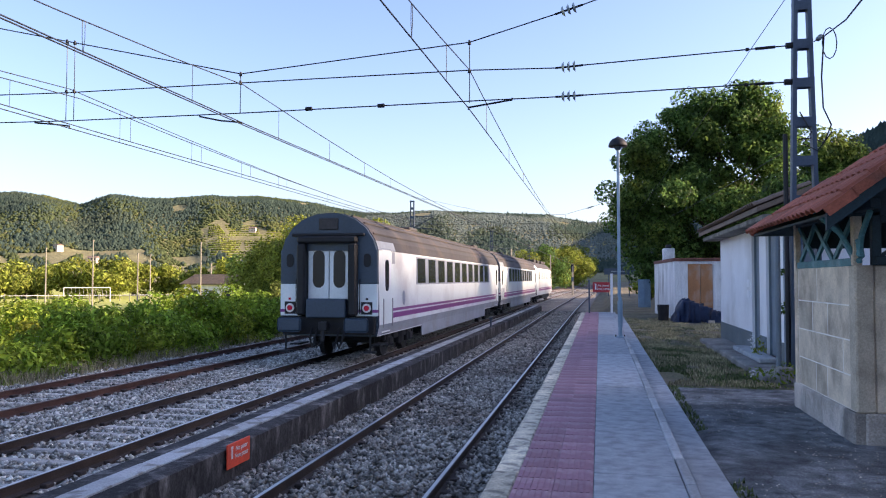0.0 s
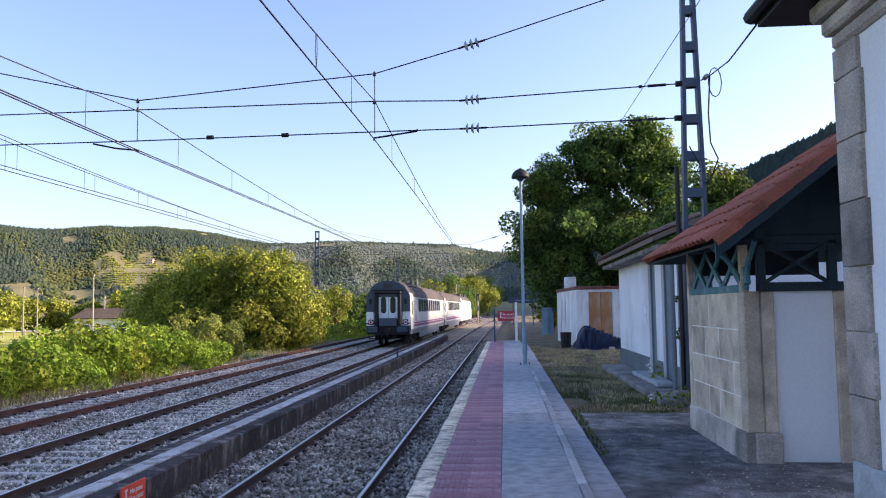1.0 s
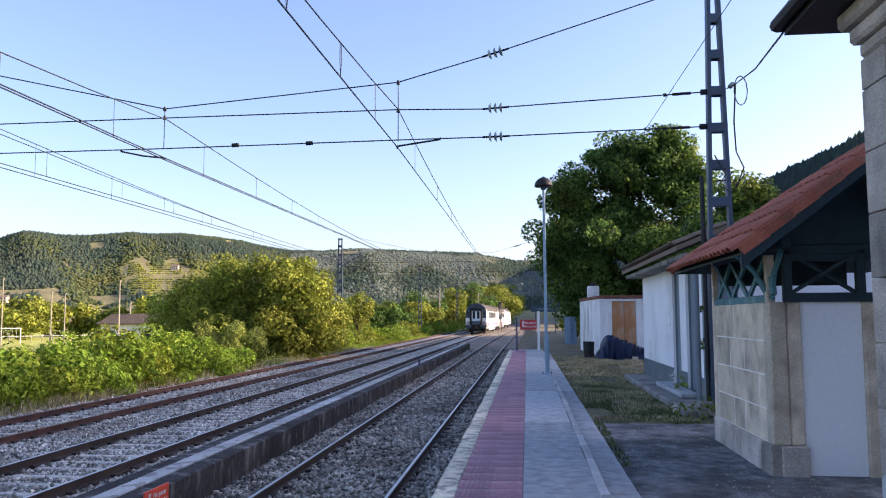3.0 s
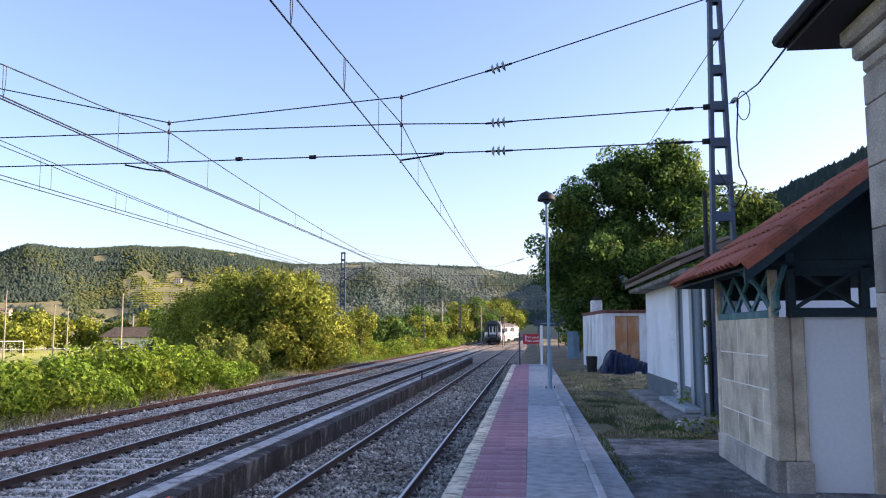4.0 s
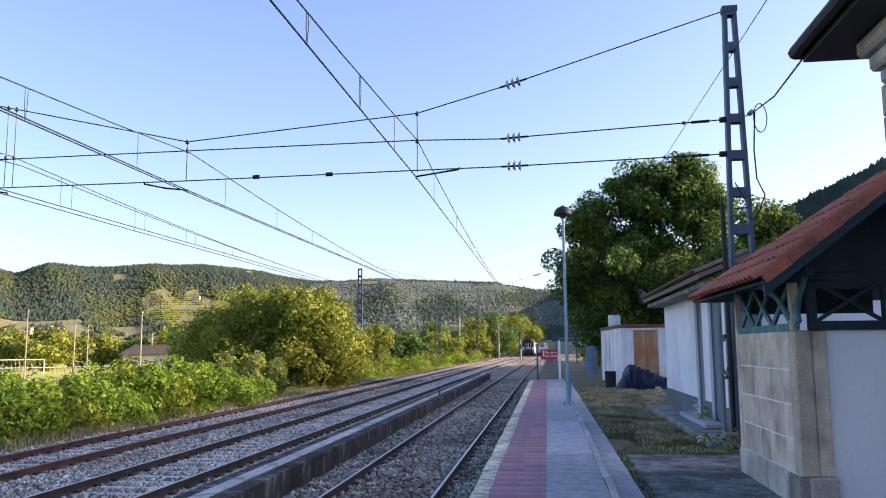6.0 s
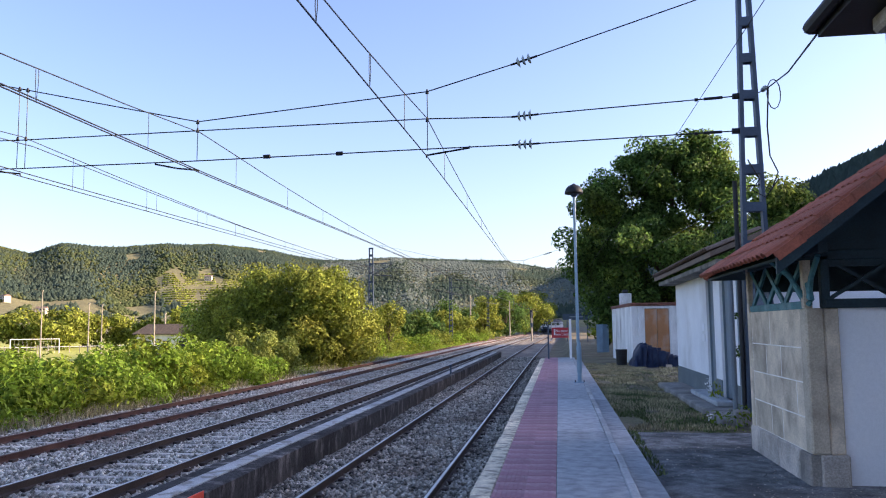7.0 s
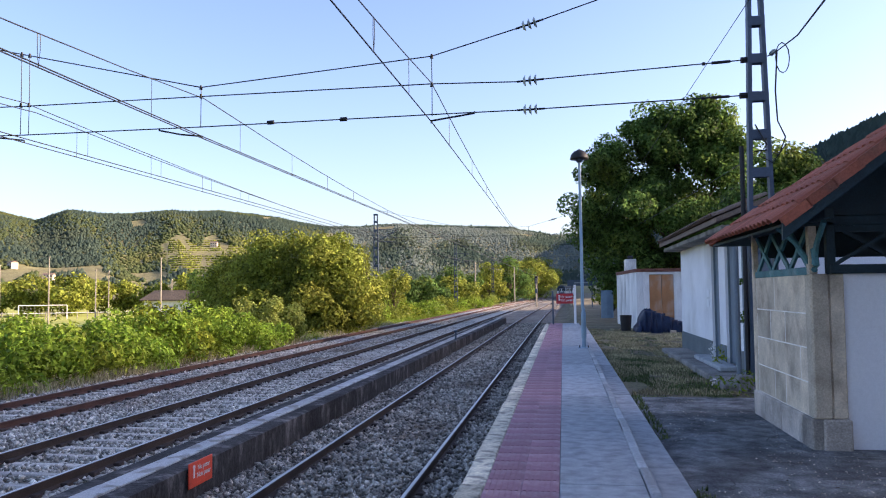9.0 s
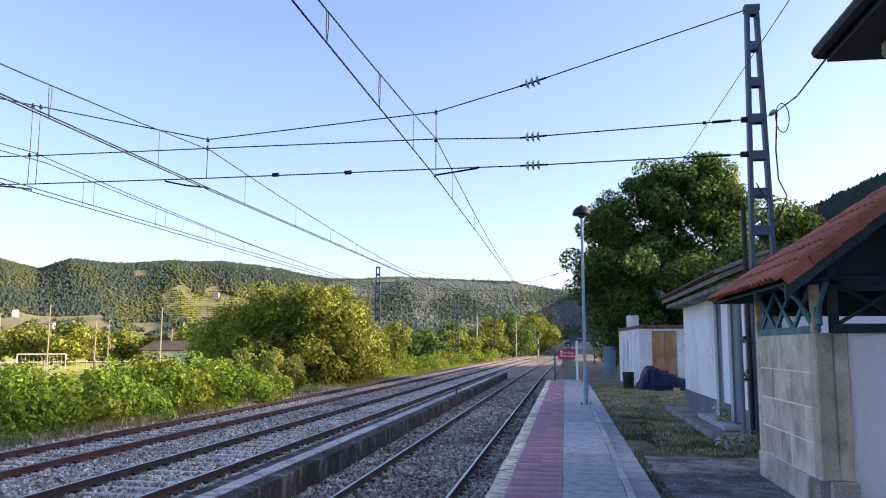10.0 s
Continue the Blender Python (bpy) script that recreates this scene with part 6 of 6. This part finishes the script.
    blades("dry_yard_grass", "straw-coloured grass in the yard", [(1.2, 3.2, 15, 24, 9000, -0.2), (1.2, 3.6, 20, 40, 22000, -0.2), (3.6, 7, 27, 39, 9000, -0.2), (-1.25, -0.97, 6.5, 30, 1500, -0.73)], 0.075, M_DRYSTEM, 3)
    blades("bank_grass", "dry stalks along the edge of the ballast", [(-14.2, -12.8, 12, 24, 9000, -0.85), (-14, -12.8, 24, 60, 9000, -0.85)], 0.42, M_DRYSTEM, 4)
    blades("bank_green_grass", "green grass along the edge of the ballast", [(-15, -13.0, 36, 110, 16000, -0.95), (-15, -13.0, 12, 36, 5000, -0.95)], 0.5, M_BRAMBLE, 5)
    wd = group("flowering_weed", "small weed with white flowers at the shed step", "weed")
    leaf_cloud("leaves", [(3.25, 15.0, 0.0, 0.3, 0.3, 0.25), (2.9, 15.6, -0.05, 0.25, 0.2, 0.15), (3.55, 19.0, 0.15, 0.12, 0.3, 0.3)], 150, 0.07, M_BRAMBLE, wd)
    leaf_cloud("flowers", [(2.75, 15.4, 0.02, 0.06, 0.06, 0.06), (3.5, 19.6, 0.3, 0.06, 0.2, 0.15)], 120, 0.05, M_SIGNWHITE, wd)
    iv = group("climbing_ivy", "ivy sprig climbing the shed wall end", "weed")
    leaf_cloud("leaves", [(3.7, 17.1, 1.15, 0.15, 0.2, 0.10), (3.68, 17.2, 1.9, 0.08, 0.1, 0.06)], 110, 0.1, M_LEAF, iv)


# ---- the meadow's far things ----
def build_far():
    g = group("football_goal", "white football goal on the playing field", "goal", at=pose(-87, 121, -2.26, 0, 0, 35))
    for x in (-3.66, 3.66):
        part("upright", tube(B(), [(x, 0, 0), (x, 0, 2.44)], 0.07, 8), M_SIGNWHITE, g)
    part("crossbar", tube(B(), [(-3.66, 0, 2.44), (3.66, 0, 2.44)], 0.07, 8), M_SIGNWHITE, g)
    bm = B()
    for i in range(13):
        x = -3.66 + i * 0.61
        tube(bm, [(x, 0, 2.4), (x, 1.2, 1.9), (x, 1.8, 0)], 0.012, 4)
    part("net", bm, M_SIGNWHITE, g)
    for deg, d, hgt in ((-42.5, 120, 8.0), (-38.2, 128, 8.4), (-35.4, 118, 9.2), (-32.6, 116, 7.4), (-31.8, 128, 7.6), (-28.5, 96, 8.2), (-27.8, 112, 6.0), (-24.0, 118, 7.2), (-22.6, 124, 6.4), (-21.6, 126, 6.8)):
        a = radians(deg)
        p = group("floodlight_pole", "slim pale pole at the playing field", "pole", at=pose(d * math.sin(a), d * math.cos(a), -2.3), grp="poles at the playing field")
        part("pole", tube(B(), [(0, 0, 0), (0, 0, hgt)], 0.12, 6, 0.07), M_POLE, p)
        part("pole_cap", box(B(), -0.1, 0.1, -0.1, 0.1, hgt, hgt + 0.15), M_POLE, p)
    f = group("field_fence", "pale low fence behind the playing field", "fence")
    for i in range(28):
        a0, a1 = radians(-43 + i * 0.62), radians(-43 + (i + 1) * 0.62)
        p, q = Vector((150 * math.sin(a0), 150 * math.cos(a0), -2.26)), Vector((150 * math.sin(a1), 150 * math.cos(a1), -2.26))
        part("post", bar(B(), p, p + Vector((0, 0, 1.4)), 0.1), M_POLE, f)
        part("rail", bar(B(), p + Vector((0, 0, 1.1)), q + Vector((0, 0, 1.1)), 0.08), M_OLDWHITE, f)
    t = group("meter_cabinet", "small white cabinet among the brambles", "cabinet", at=pose(-18.6, 24.0, -1.3, 0, 0, 30))
    part("body", box(B(), -0.5, 0.5, -0.2, 0.2, 0, 1.15, 0.02), M_OLDWHITE, t)
    part("door", box(B(), -0.2, 0.4, -0.22, -0.2, 0.5, 1.05, 0.01), M_GREYDOOR, t)
    h = group("white_house", "small white house with a dark tiled roof", "house", at=pose(-50.6, 96, -2.3, 0, 0, -6))
    bm = B()
    vs = [bm.verts.new((x, y, z)) for x in (-4.2, 4.2) for y, z in ((0, 0), (6, 0), (6, 3.4), (3, 4.5), (0, 3.4))]
    for q in ((0, 1, 2, 3, 4), (9, 8, 7, 6, 5), (0, 5, 6, 1), (1, 6, 7, 2), (2, 7, 8, 3), (3, 8, 9, 4), (4, 9, 5, 0)):
        bm.faces.new([vs[i] for i in q])
    part("wall", bm, M_OLDWHITE, h)
    for y0, y1, z0, z1 in ((-0.5, 3.02, 3.27, 4.56), (6.5, 2.98, 3.27, 4.56)):
        bm = B()
        vs = [bm.verts.new((x, y, z + t)) for x in (-4.6, 4.5) for y, z in ((y0, z0), (y1, z1)) for t in (0.0, 0.12)]
        for f_ in ((0, 1, 3, 2), (4, 6, 7, 5), (0, 4, 5, 1), (2, 3, 7, 6), (1, 5, 7, 3), (0, 2, 6, 4)):
            bm.faces.new([vs[i] for i in f_])
        part("roof_slope", bm, M_BARK, h, "dark brown tiled roof")
    for x in (-2.6, 0.2, 2.6):
        w = part("window", box(B(), x - 0.5, x + 0.5, -0.03, 0.05, 1.3, 2.5), M_WINDOW, h)
        part("sill", box(B(), x - 0.6, x + 0.6, -0.1, 0.0, 1.2, 1.3), M_OLDWHITE, w)
    part("window", box(B(), 4.15, 4.23, 2.4, 3.4, 1.3, 2.5), M_WINDOW, h)
    q = random.Random(21)
    for deg, k in ((-37.5, 0.22), (-35.4, 0.16), (-25.0, 0.38)):
        hx, hy, hz = hill_z(deg, k)
        hh = group("hillside_house", "pale house with a tiled roof on the hillside", "house", at=pose(hx, hy, hz, 0, 0, q.uniform(-40, 40)), grp="hillside houses")
        part("wall", box(B(), -4, 4, -3, 3, -4, 5), M_SANDST, hh)
        bm = B()
        vs = [bm.verts.new(p) for p in ((-4.4, -3.4, 5), (4.4, -3.4, 5), (4.4, 3.4, 5), (-4.4, 3.4, 5), (-4.4, 0, 6.6), (4.4, 0, 6.6))]
        for f_ in ((0, 1, 5, 4), (2, 3, 4, 5), (0, 4, 3), (1, 2, 5), (3, 2, 1, 0)):
            bm.faces.new([vs[i] for i in f_])
        part("roof", bm, M_TILEDARK, hh)
        for x in (-2.6, 0, 2.6):
            for zz in (0.6, 3.2):
                part("window", box(B(), x - 0.5, x + 0.5, -3.04, -2.95, zz, zz + 1.3), M_WINDOW, hh)


build_station()
build_kiosk()
build_shed()
build_hut()
build_lamp()
build_signs()
build_overhead()
build_plants()
build_far()
CARS = [(coach("passenger_coach", "white passenger coach with purple stripes and dark grey end"), 0.0, 26.1)]
second = copy_thing(CARS[0][0], pose(0, 0, 0))
CARS += [(tagged(second, "white passenger coach coupled behind the locomotive"), 26.9, 26.1), (locomotive(), 53.8, 21.0)]


# ---- what moves ----
def motions():
    """The train runs away along the middle track."""
    for car, lead, L in CARS:
        rows = []
        for i in range(21):
            t = i * 0.5
            y = 20.6 + 28.7 * t + lead
            x0, x1 = TRAIN_X + bend(y), TRAIN_X + bend(y + L)
            rows.append((t, pose(x0, y, RAIL, 0, 0, -math.degrees(math.atan2(x1 - x0, L)))))
        walk(car, rows)


motions()
